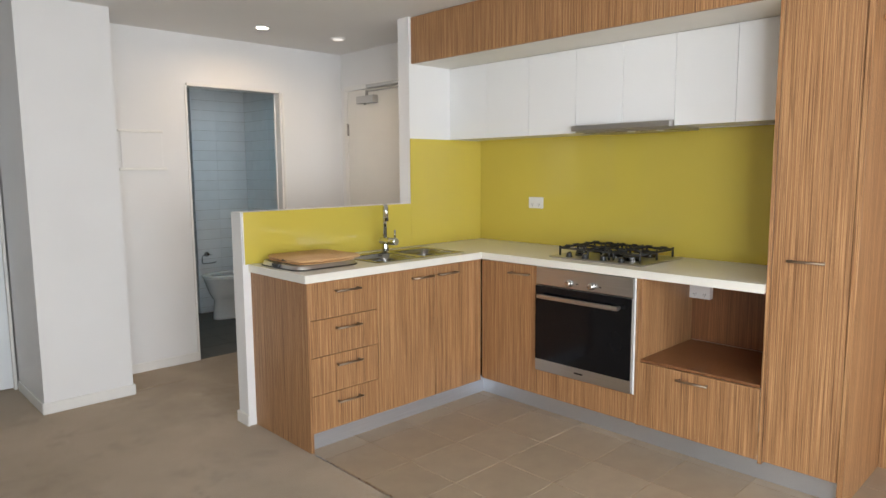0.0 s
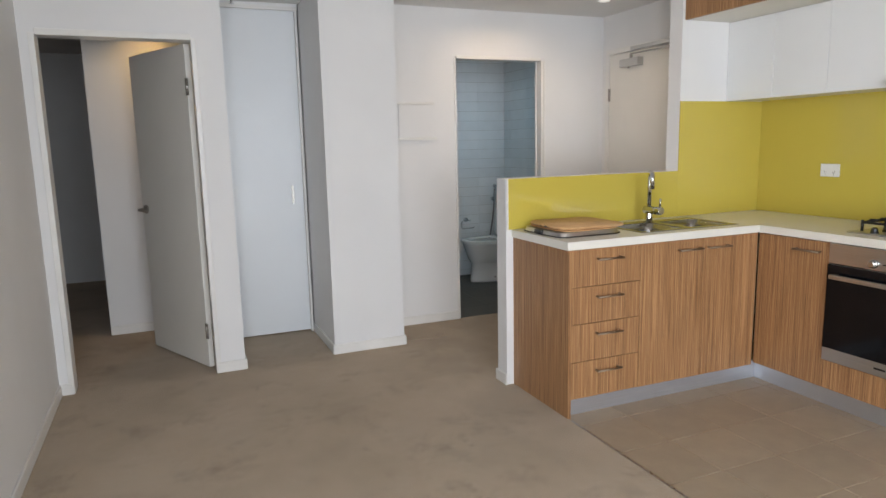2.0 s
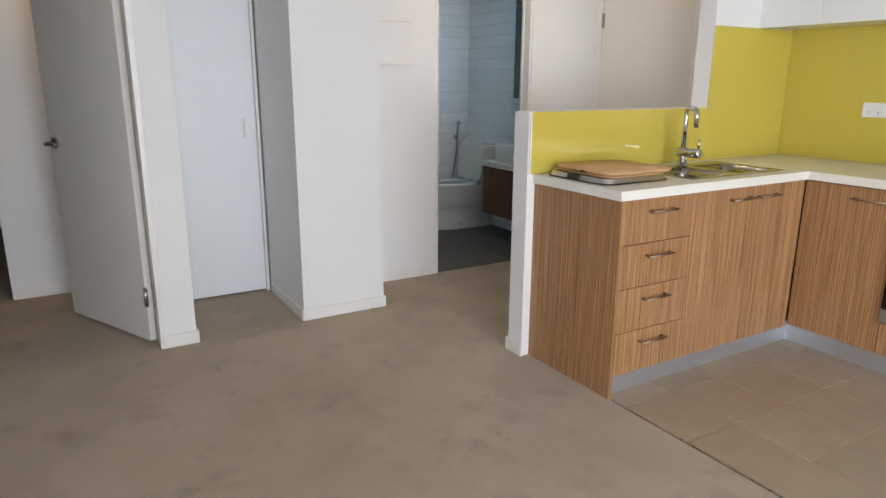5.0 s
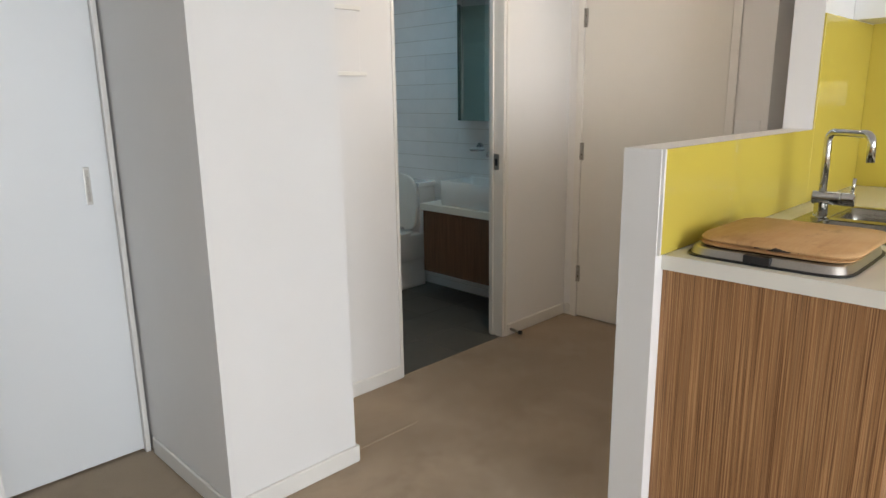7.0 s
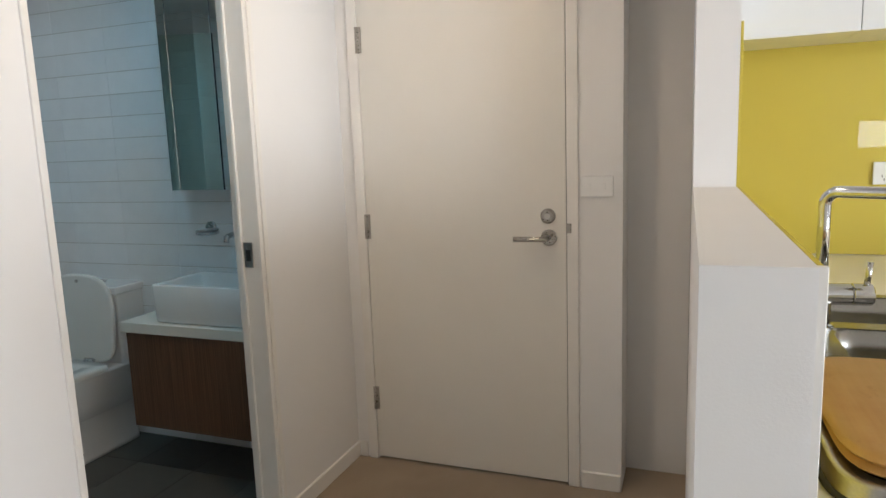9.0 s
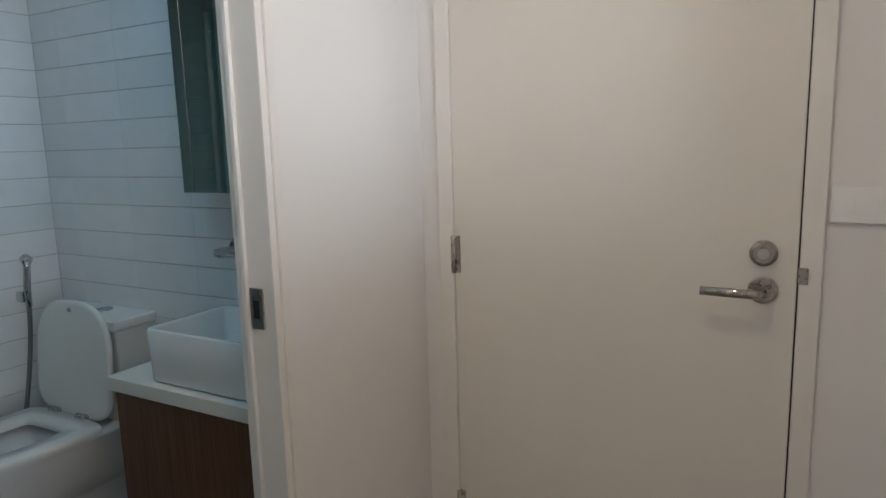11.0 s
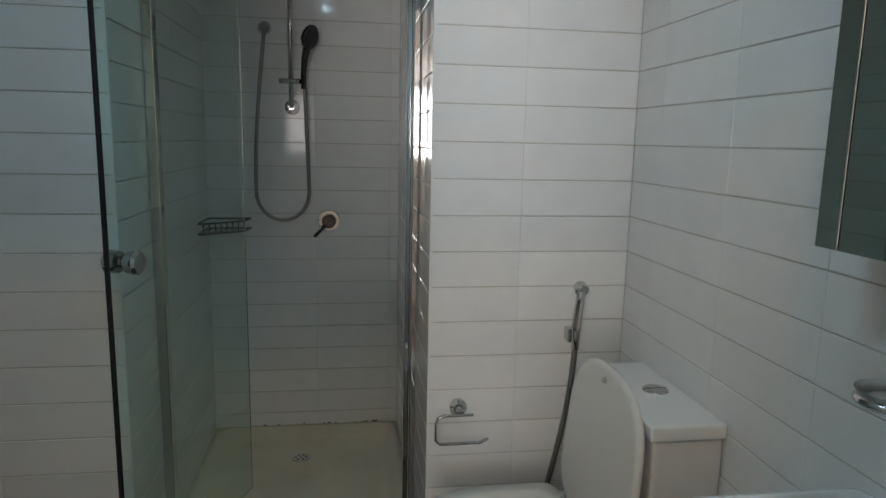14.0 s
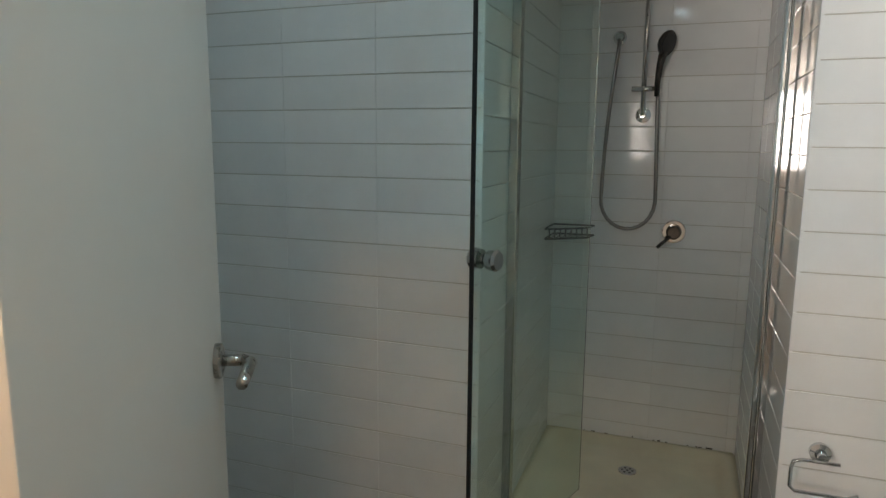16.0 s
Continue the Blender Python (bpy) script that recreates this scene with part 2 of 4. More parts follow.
HOSE = brushed("steel_hose", (0.30, 0.29, 0.28), 0.28, 2)
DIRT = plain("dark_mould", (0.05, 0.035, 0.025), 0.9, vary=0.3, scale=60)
WARMGLOW = glow("warm_lamp_face", (1.0, 0.86, 0.68), 14)
DIMGLOW = glow("dim_lamp_face", (1.0, 0.92, 0.82), 0.8)
COOLGLOW = glow("cool_lamp_face", (0.9, 0.96, 1.0), 14)


# ---- building helpers ----
def box(bm, x0, x1, y0, y1, z0, z1):
    m = Matrix.LocRotScale(((x0 + x1) / 2, (y0 + y1) / 2, (z0 + z1) / 2), None, (abs(x1 - x0), abs(y1 - y0), abs(z1 - z0)))
    bmesh.ops.create_cube(bm, size=1, matrix=m)
    return bm


def soft_box(x0, x1, y0, y1, z0, z1, r=0.003, seg=2):
    bm = box(bmesh.new(), x0, x1, y0, y1, z0, z1)
    bmesh.ops.bevel(bm, geom=bm.edges[:], offset=r, segments=seg, profile=0.6, affect="EDGES")
    return bm


def tube(bm, points, r, sides=12, closed=False):
    """A round bar or pipe swept along points."""
    pts = [Vector(p) for p in points]
    n = len(pts)
    rings = []
    up = None
    for i, p in enumerate(pts):
        a = pts[(i - 1) % n] if (closed or i) else p
        b = pts[(i + 1) % n] if (closed or i < n - 1) else p
        d = (b - a).normalized()
        if up is None:
            up = d.orthogonal().normalized()
        up = (up - d * up.dot(d)).normalized()
        side = d.cross(up)
        rr = r[i] if isinstance(r, (list, tuple)) else r
        rings.append([bm.verts.new(p + (up * math.cos(k * 2 * math.pi / sides) + side * math.sin(k * 2 * math.pi / sides)) * rr) for k in range(sides)])
    for i in range(n if closed else n - 1):
        r0, r1 = rings[i], rings[(i + 1) % n]
        for k in range(sides):
            bm.faces.new((r0[k], r0[(k + 1) % sides], r1[(k + 1) % sides], r1[k]))
    if not closed:
        bm.faces.new(rings[0][::-1])
        bm.faces.new(rings[-1])
    for f in bm.faces:
        f.smooth = True
    return bm


def rod(p, q, r, sides=16):
    return tube(bmesh.new(), [p, q], r, sides)


def turned(base, axis, profile, sides=28):
    """A round body about an axis: profile of (distance along, radius)."""
    ax = Vector(axis).normalized()
    pts = [Vector(base) + ax * d for d, _ in profile]
    bm = bmesh.new()
    u = ax.orthogonal().normalized()
    v = ax.cross(u)
    rings = []
    for p, (_, r) in zip(pts, profile):
        rings.append([bm.verts.new(p + (u * math.cos(k * 2 * math.pi / sides) + v * math.sin(k * 2 * math.pi / sides)) * max(r, 0.0003)) for k in range(sides)])
    for r0, r1 in zip(rings, rings[1:]):
        for k in range(sides):
            bm.faces.new((r0[k], r0[(k + 1) % sides], r1[(k + 1) % sides], r1[k]))
    bm.faces.new(rings[0][::-1])
    bm.faces.new(rings[-1])
    return bm


def loft(rings, cap0=True, cap1=True):
    bm = bmesh.new()
    vs = [[bm.verts.new(p) for p in ring] for ring in rings]
    n = len(vs[0])
    for r0, r1 in zip(vs, vs[1:]):
        for k in range(n):
            bm.faces.new((r0[k], r0[(k + 1) % n], r1[(k + 1) % n], r1[k]))
    if cap0:
        bm.faces.new(vs[0][::-1])
    if cap1:
        bm.faces.new(vs[-1])
    for f in bm.faces:
        f.smooth = True
    return bm


def rounded(cx, cy, hx, hy, z, power=4.0, n=40):
    """A ring with rounded corners."""
    out = []
    for k in range(n):
        a = 2 * math.pi * k / n
        c, s = math.cos(a), math.sin(a)
        out.append((cx + hx * math.copysign(abs(c) ** (2 / power), c), cy + hy * math.copysign(abs(s) ** (2 / power), s), z))
    return out


def mesh_of(name, bm, material, smooth_angle=None):
    bmesh.ops.recalc_face_normals(bm, faces=bm.faces[:])
    me = bpy.data.meshes.new(name)
    bm.to_mesh(me)
    bm.free()
    me.materials.append(material)
    return me


def smooth(bm):
    for f in bm.faces:
        f.smooth = True
    return bm


def part(name, bm, material, parent, label=""):
    ob = new(name, mesh_of(name, bm, material))
    ob.parent = parent
    return tagged(ob, label=label)


def single(name, bm, material, label, category, group="", kind=""):
    ob = new(name, mesh_of(name, bm, material))
    return tagged(ob, label, category, group, kind)


def thing(name, label, category, group="", kind=""):
    return tagged(new(name), label, category, group, kind)


def struct(name, bm, material, label, category):
    return single(name, bm, material, label, category, kind="structure")


# ---- the shell ----
H = 2.372                     # ceiling
XL, XR, XS = -0.677, 3.397, 3.58   # left wall, entry wall, stove wall
YD, YC = 4.314, 4.345         # study door wall, column front
YH, YR = 4.787, 4.787        # hall wall beside the column, beside the entry
DH = 2.015                   # door heads
BH = 2.21                     # bathroom ceiling
YB, XB = 6.36, 3.31        # bathroom back and vanity walls


def wall(name, boxes, label, mat=None):
    bm = bmesh.new()
    for b in boxes:
        box(bm, *b)
    return struct(name, bm, mat or WALL, label, "wall")


# floors
bm = bmesh.new()
box(bm, -4.0, 1.755, -3.2, 4.80, -0.06, 0)
box(bm, 1.755, 4.2, 2.86, 4.80, -0.06, 0)
box(bm, 1.755, 4.2, -3.2, -0.45, -0.06, 0)
box(bm, -2.6, 0.95, 4.80, 8.6, -0.06, 0)
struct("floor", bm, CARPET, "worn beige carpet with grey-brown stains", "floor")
kitchen_floor = struct("kitchen_floor", box(bmesh.new(), 1.755, 3.60, -0.45, 2.86, -0.06, -0.004), FGROUT, "taupe square kitchen floor tiles with sandy joints", "floor")
bath_floor = struct("bathroom_floor", box(bmesh.new(), 0.95, 3.6, 4.80, 6.9, -0.06, -0.004), BATHFL, "dark grey bathroom floor tiles", "floor")
struct("carpet_patch", soft_box(1.442, 1.80, 4.40, YH - 0.013, -0.01, 0.004, 0.002, 1), CARPET, "patched piece of beige carpet with visible seams", "carpet")
struct("floor_trim", soft_box(1.747, 1.757, -0.45, 2.76, -0.01, 0.003, 0.001, 1), NICKEL, "thin metal strip between carpet and tile", "trim")

bm = bmesh.new()
box(bm, -4.0, 4.2, -3.2, 8.6, H, H + 0.1)
struct("ceiling", bm, CEIL, "flat white painted plaster ceiling", "ceiling")

struct("bathroom_ceiling", box(bmesh.new(), 0.952, 3.58, YH + 0.112, 7.52, BH, H - 0.004), CEIL, "lowered white bathroom ceiling", "ceiling")

# south side with its wide glazing
wall("wall_south", [(-0.85, -0.4, -3.25, -3.1, 0, H), (3.1, 4.2, -3.25, -3.1, 0, H), (-0.4, 3.1, -3.25, -3.1, 2.3, H), (-0.4, 3.1, -3.25, -3.1, 0, 0.12)], "white painted wall round a wide glazed opening")
wall("wall_left", [(-0.76, XL, -3.1, -2.85, 0, H), (-0.76, XL, -0.75, 1.632, 0, H), (-0.76, XL, -2.85, -0.75, 2.3, H), (-0.76, XL, -2.85, -0.75, 0, 0.12), (-0.76, XL, 2.39, YD + 0.11, 0, H), (-0.76, XL, 1.632, 2.39, DH, H)], "white painted partition with a bedroom doorway")
wall("wall_study", [(XL, -0.608, YD, YD + 0.11, 0, H), (0.184, 0.352, YD, YD + 0.11, 0, H), (-0.608, 0.184, YD, YD + 0.11, DH, H), (0.252, 0.352, YD + 0.11, 5.1, 0, H)], "white painted wall round the study doorway")
wall("wall_cupboard", [(0.352, 0.927, 4.98, 5.08, 2.338, H), (0.352, 0.927, 5.5, 5.58, 0, H)], "white painted wall over the sliding door")
wall("wall_column", [(0.936, 1.431, YC, 5.06, 0, H)], "square white painted column")
wall("wall_hall", [(1.428, 2.052, YH, YH + 0.11, 0, H), (2.052, 2.81, YH, YH + 0.11, DH + 0.012, H), (2.81, XR + 0.1, YR, YH + 0.094, 0, H)], "white painted hall wall with the bathroom doorway")
wall("wall_entry", [(XR, XR + 0.1, 4.695, YR - 0.0005, 0, H), (XR, XR + 0.1, 3.675, 3.865, 0, H), (XR, XR + 0.1, 3.865, 4.695, 2.06, H), (3.60, 3.70, 3.448, 3.774, 0, H), (XR + 0.1, 3.60, 3.675, 3.774, 0, H)], "white painted wall round the entry door")
wall("wall_sink", [(1.70, 2.903, 3.34, 3.447, 0, 1.183), (2.903, XS + 0.1, 3.34, 3.447, 0, H), (XS + 0.1, 3.9, 3.345, 3.44, 0, H)], "white half-height wall behind the sink with a full-height end")
wall("wall_stove", [(XS, XS + 0.1, -3.1, 3.34, 0, H)], "white painted kitchen wall")
wall("wall_bedroom_north", [(-4.0, -0.76, 4.03, 4.13, 0, H)], "grey-lit white bedroom wall")
wall("wall_bedroom_west", [(-3.95, -3.85, -0.6, 0.45, 0, H), (-3.95, -3.85, 1.45, 4.03, 0, H), (-3.95, -3.85, 0.45, 1.45, 0, 1.09), (-3.95, -3.85, 0.45, 1.45, 1.52, H)], "white bedroom wall with a window")
wall("wall_bedroom_south", [(-4.0, -3.1, -0.7, -0.6, 0, H), (-1.5, -0.76, -0.7, -0.6, 0, H), (-3.1, -1.5, -0.7, -0.6, 0, 0.5), (-3.1, -1.5, -0.7, -0.6, 2.1, H)], "unseen white bedroom wall with an added window opening")
wall("wall_study_back", [(-0.495, 0.95, 5.575, 5.68, 0, H)], "white painted wall inside the study")
wall("wall_study_end", [(-2.6, 0.95, 8.0, 8.1, 0, H), (-2.6, -2.5, 4.4, 8.0, 0, H), (-2.5, XL, 4.4, 4.5, 0, H), (0.85, 0.95, 5.68, 8.0, 0, H)], "unlit white walls of the far room")
wall("wall_bath_left", [(0.85, 0.95, 5.06, 6.9, 0, H), (0.95, 1.431, 5.0, 5.06, 0, H)], "white bathroom side wall")

# skirting boards
def skirting(*runs):
    for x0, x1, y0, y1 in runs:
        struct("baseboard", soft_box(x0, x1, y0, y1, 0, 0.068, 0.004, 1), TRIM, "low white painted skirting board", "baseboard")


skirting((XL, XL + 0.012, 2.395, YD - 0.012), (XL, -0.608, YD - 0.012, YD), (0.184, 0.364, YD - 0.012, YD), (0.352, 0.364, YD, 4.955),
         (0.924, 1.443, YC - 0.012, YC), (0.924, 0.936, YC, 4.955), (1.431, 1.443, YC, YH - 0.012), (1.443, 2.043, YH - 0.012, YH),
         (2.835, XR, YR - 0.012, YR), (XR - 0.012, XR, 4.74, YR - 0.012), (XR - 0.012, XR, 3.675, 3.825),
         (1.688, 1.70, 3.328, 3.459), (1.70, 2.905, 3.447, 3.459), (-3.85, -0.76, 4.018, 4.03), (-0.495, 0.8, 5.563, 5.575), (XL, XL + 0.012, -0.74, 1.628))


# ---- doors ----
def lever_set(parent, at, out, along, material=None):
    """A lever on a round rose: out is the way from the leaf, along the way of the lever."""
    mat = material or NICKEL
    p, o, a = Vector(at), Vector(out), Vector(along)
    lever = part("lever_handle", tube(bmesh.new(), [p + o * 0.002, p + o * 0.050], 0.010), mat, parent, "satin metal lever handle")
    part("grip", tube(bmesh.new(), [p + o * 0.042 - a * 0.004, p + o * 0.060 + a * 0.015, p + o * 0.060 + a * 0.12], [0.0105, 0.0105, 0.0095]), mat, lever)
    part("rose", turned(p, o, [(0, 0.030), (0.009, 0.030), (0.011, 0.027)]), mat, lever)
    return lever


def hinge(parent, x, y, z, axis="y"):
    bm = bmesh.new()
    tube(bm, [(x, y, z - 0.05), (x, y, z + 0.05)], 0.007, 10)
    for k in (-0.03, -0.01, 0.01, 0.03):
        tube(bm, [(x, y, z + k - 0.001), (x, y, z + k + 0.001)], 0.0078, 10)
    if axis == "y":
        box(bm, x + 0.001, x + 0.004, y - 0.018, y + 0.018, z - 0.05, z + 0.05)
    else:
        box(bm, x - 0.018, x + 0.018, y + 0.001, y + 0.004, z - 0.05, z + 0.05)
    return part("hinge", bm, NICKEL, parent, "worn steel butt hinge")


def frame_set(name, label, faces):
    t = thing(name, label, "door frame", kind="structure")
    for piece, b in faces:
        part(piece, soft_box(*b, 0.003, 2), TRIM, t)
    return t


# bedroom doorway in the left wall, its far jamb with a strike
bed_frame = frame_set("door_frame_1", "white painted timber frame of the bedroom doorway", [
    ("jamb", (-0.768, -0.669, 2.365, 2.391, 0, DH)), ("jamb", (-0.768, -0.669, 1.631, 1.657, 0, DH)), ("head", (-0.768, -0.669, 1.657, 2.365, DH - 0.024, DH + 0.001))])
part("door_stop", soft_box(-0.722, -0.6685, 2.354, 2.3652, 0, DH - 0.024, 0.002), TRIM, bed_frame)
strike = part("strike_plate", soft_box(-0.765, -0.7295, 2.3615, 2.3652, 0.970, 1.035, 0.001, 1), STEEL, bed_frame, "steel strike plate")
part("latch_lip", soft_box(-0.776, -0.752, 2.356, 2.3625, 0.987, 1.015, 0.002), STEEL, strike)
part("latch_hole", soft_box(-0.748, -0.737, 2.3608, 2.363, 0.989, 1.013, 0.0005, 1), BLACKP, strike)
part("screw", turned((-0.7425, 2.3618, 1.026), (0, -1, 0), [(0, 0.004), (0.001, 0.003)], 10), NICKEL, strike)
part("screw", turned((-0.7425, 2.3618, 0.978), (0, -1, 0), [(0, 0.004), (0.001, 0.003)], 10), NICKEL, strike)

# study door, ajar
frame_set("door_frame_2", "white painted frame of the study doorway", [
    ("jamb", (-0.631, -0.600, YD - 0.008, YD + 0.118, 0, DH)), ("jamb", (0.178, 0.206, YD - 0.008, YD + 0.118, 0, DH)), ("head", (-0.600, 0.178, YD - 0.008, YD + 0.118, DH - 0.012, DH + 0.022))])
study_door = thing("door_1", "off-white painted flush door standing half open", "door", kind="structure")
leaf = part("leaf", soft_box(-0.765, 0, -0.036, 0, 0.012, DH - 0.016, 0.002), DOORP, study_door)
lever_set(study_door, (-0.70, 0, 0.985), (0, 1, 0), (1, 0, 0))
lever_set(study_door, (-0.70, -0.036, 0.985), (0, -1, 0), (1, 0, 0))
for z in (0.25, 1.75):
    hinge(study_door, 0.004, -0.04, z, "x")
study_door.matrix_world = pose(0.175, YD + 0.120, 0, 0, 0, -65.0)

# sliding cupboard door
slide = thing("door_2", "tall pale flush sliding cupboard door", "door", kind="structure")
part("leaf", soft_box(0.356, 0.907, 5.0, 5.03, 0.012, 2.33, 0.002), SLIDEP, slide)
pull = part("flush_pull", soft_box(0.822, 0.842, 4.9965, 5.002, 0.975, 1.105, 0.002), STEEL, slide, "recessed brushed steel pull")
part("pull_recess", soft_box(0.827, 0.837, 4.9958, 4.999, 0.985, 1.095, 0.001, 1), NICKEL, pull)
frame_set("slide_frame", "white track frame of the sliding door", [("head", (0.352, 0.927, 4.965, 4.990, 2.325, 2.352)), ("jamb", (0.908, 0.926, 4.980, 5.04, 0, 2.325))])

# bathroom door frame and leaf
bath_frame = frame_set("door_frame_3", "white painted frame of the bathroom doorway", [
    ("jamb", (2.043, 2.061, YH - 0.006, YH + 0.118, 0, DH)), ("jamb", (2.800, 2.818, YR - 0.004, YH + 0.097, 0, DH)), ("architrave", (2.818, 2.838, YR - 0.010, YR + 0.02, 0, DH)), ("head", (2.061, 2.800, YH - 0.006, YH + 0.118, DH - 0.004, DH + 0.018))])
part("door_stop", soft_box(2.791, 2.8002, 4.850, 4.862, 0, DH - 0.004, 0.002), TRIM, bath_frame)
st = part("strike_plate", soft_box(2.7960, 2.8003, 4.812, 4.848, 0.94, 1.025, 0.001, 1), NICKEL, bath_frame, "dull metal strike plate")
part("latch_hole", soft_box(2.7950, 2.798, 4.822, 4.839, 0.962, 1.0, 0.0005, 1), BLACKP, st)
bath_door = thing("door_3", "off-white painted bathroom door swung open inward", "door", kind="structure")
part("leaf", soft_box(0, 0.735, -0.036, 0, 0.012, DH - 0.01, 0.002), DOORP, bath_door)
lever_set(bath_door, (0.675, -0.036, 0.945), (0, -1, 0), (-1, 0, 0))
lever_set(bath_door, (0.675, 0, 0.945), (0, 1, 0), (-1, 0, 0))
part("latch", soft_box(0.734, 0.738, -0.028, -0.008, 0.94, 0.99, 0.0005, 1), NICKEL, bath_door)
bath_door.matrix_world = pose(2.061, YH + 0.127, 0, 0, 0, 119)

# entry door
frame_set("door_frame_4", "white painted steel frame of the entry door", [
    ("jamb", (XR - 0.012, XR + 0.09, 4.690, 4.732, 0, 2.06)), ("jamb", (XR - 0.012, XR + 0.09, 3.830, 3.872, 0, 2.06)), ("head", (XR - 0.012, XR + 0.09, 3.830, 4.732, 2.06, 2.10))])
entry = thing("door_4", "cream painted flush entry door, closed", "door", kind="structure")
part("leaf", soft_box(XR - 0.004, XR + 0.04, 3.8755, 4.6892, 0.010, 2.056, 0.002), DOORP, entry)
part("door_gap_seal", box(bmesh.new(), XR + 0.002, XR + 0.03, 3.8722, 3.8752, 0.01, 2.056), SEAL, entry)
lever_set(entry, (XR - 0.004, 3.939, 0.972), (-1, 0, 0), (0, 1, 0))
bolt = part("deadbolt", turned((XR - 0.004, 3.941, 1.052), (-1, 0, 0), [(0, 0.028), (0.010, 0.028), (0.016, 0.022), (0.018, 0.020)]), NICKEL, entry, "round satin deadbolt")
part("keyhole", turned((XR - 0.021, 3.941, 1.052), (-1, 0, 0), [(0, 0.012), (0.003, 0.011)]), STEEL, bolt)
for z in (0.274, 1.007, 1.743):
    hinge(entry, XR - 0.010, 4.690, z, "y")
part("latch_keep", soft_box(XR - 0.016, XR - 0.008, 3.855, 3.874, 0.99, 1.025, 0.001, 1), NICKEL, entry)
closer = thing("door_closer", "grey metal overhead door closer with arm", "door closer")
part("closer_body", soft_box(XR - 0.058, XR - 0.004, 4.28, 4.50, 1.940, 2.0, 0.005), STEEL_Y, closer)
part("adjuster", turned((XR - 0.03, 4.42, 1.941), (0, 0, -1), [(0, 0.012), (0.012, 0.010)]), NICKEL, closer)
part("closer_arm", soft_box(XR - 0.05, XR - 0.035, 3.85, 4.38, 2.026, 2.036, 0.002), NICKEL, closer)
part("slide_rail", soft_box(XR - 0.034, XR - 0.012, 3.88, 4.40, 2.062, 2.088, 0.002), STEEL_Y, closer)
part("pivot", turned((XR - 0.04, 4.38, 1.999), (0, 0, 1), [(0, 0.012), (0.04, 0.010)]), NICKEL, closer)

stop = thing("door_stop", "small brass-grey door stop on the skirting", "door stop")
part("peg", rod((2.865, YR - 0.012, 0.035), (2.865, YR - 0.075, 0.030), 0.008), NICKEL, stop)
part("rubber_tip", turned((2.865, YR - 0.073, 0.030), (0, -1, 0), [(0, 0.012), (0.014, 0.012), (0.018, 0.008)]), SEAL, stop)

# windows that let the day in
def window(name, x0, x1, y0, y1, z0, z1, panes, axis):
    t = thing(name, "wide aluminium framed window", "window", kind="structure")
    n = 0.045
    if axis == "x":
        part("frame", box(box(bmesh.new(), x0, x1, y0, y1, z0, z0 + n), x0, x1, y0, y1, z1 - n, z1), STEEL, t)
        w = (x1 - x0) / panes
        for i in range(panes + 1):
            c = min(max(x0 + i * w, x0 + n / 2), x1 - n / 2)
            part("mullion", box(bmesh.new(), c - n / 2, c + n / 2, y0 + 0.002, y1 - 0.002, z0 + n, z1 - n), STEEL, t)
        for i in range(panes):
            g = part("pane", box(bmesh.new(), x0 + i * w + n / 2, x0 + (i + 1) * w - n / 2, (y0 + y1) / 2 - 0.003, (y0 + y1) / 2 + 0.003, z0 + n, z1 - n), GLASSW, t)
            g.visible_shadow = False
    else:
        part("frame", box(box(bmesh.new(), x0, x1, y0, y1, z0, z0 + n), x0, x1, y0, y1, z1 - n, z1), STEEL, t)
        w = (y1 - y0) / panes
        for i in range(panes + 1):
            c = min(max(y0 + i * w, y0 + n / 2), y1 - n / 2)
            part("mullion", box(bmesh.new(), x0 + 0.002, x1 - 0.002, c - n / 2, c + n / 2, z0 + n, z1 - n), STEEL, t)
        for i in range(panes):
            g = part("pane", box(bmesh.new(), (x0 + x1) / 2 - 0.003, (x0 + x1) / 2 + 0.003, y0 + i * w + n / 2, y0 + (i + 1) * w - n / 2, z0 + n, z1 - n), GLASSW, t)
            g.visible_shadow = False


window("window_1", -0.4, 3.1, -3.2, -3.15, 0.12, 2.3, 3, "x")
# added window out of view, made to house the west fill
window("fill_window_3", -0.745, -0.70, -2.85, -0.75, 0.12, 2.3, 2, "y")
# added bedroom window out of view, only there for its fill light
window("fill_window_4", -3.1, -1.5, -0.67, -0.63, 0.5, 2.1, 2, "x")
window("window_2", -3.92, -3.88, 0.45, 1.45, 1.09, 1.52, 2, "y")


# ---- kitchen ----
def bar_handle(parent, a, b, out):
    """A slim bar on two posts from a to b, standing off along out."""
    a, b, o = Vector(a), Vector(b), Vector(out)
    d = (b - a).normalized()
    bm = bmesh.new()
    tube(bm, [a + o * 0.028 - d * 0.004, b + o * 0.028 + d * 0.004], 0.0055, 10)
    for p in (a + d * 0.006, b - d * 0.006):
        tube(bm, [p, p + o * 0.028], 0.0055, 10)
    return part("handle", bm, HANDLE, parent, "dull bronze-nickel bar handle")


FY, FX = 2.798, 3.0    # cabinet fronts: sink leg, stove leg
G = 0.0015

drawers = thing("drawer_unit", "striped laminate cabinet with four drawers", "cabinet")
part("side_panel", soft_box(1.744, 1.762, 2.783, 3.3395, 0, 0.859, 0.0015, 1), WOOD, drawers)
part("carcass", box(bmesh.new(), 1.764, 2.186, FY + 0.02, 3.33, 0.10, 0.855), WOOD_IN_SHADE, drawers)
zs = [0.857, 0.667, 0.478, 0.283, 0.090]
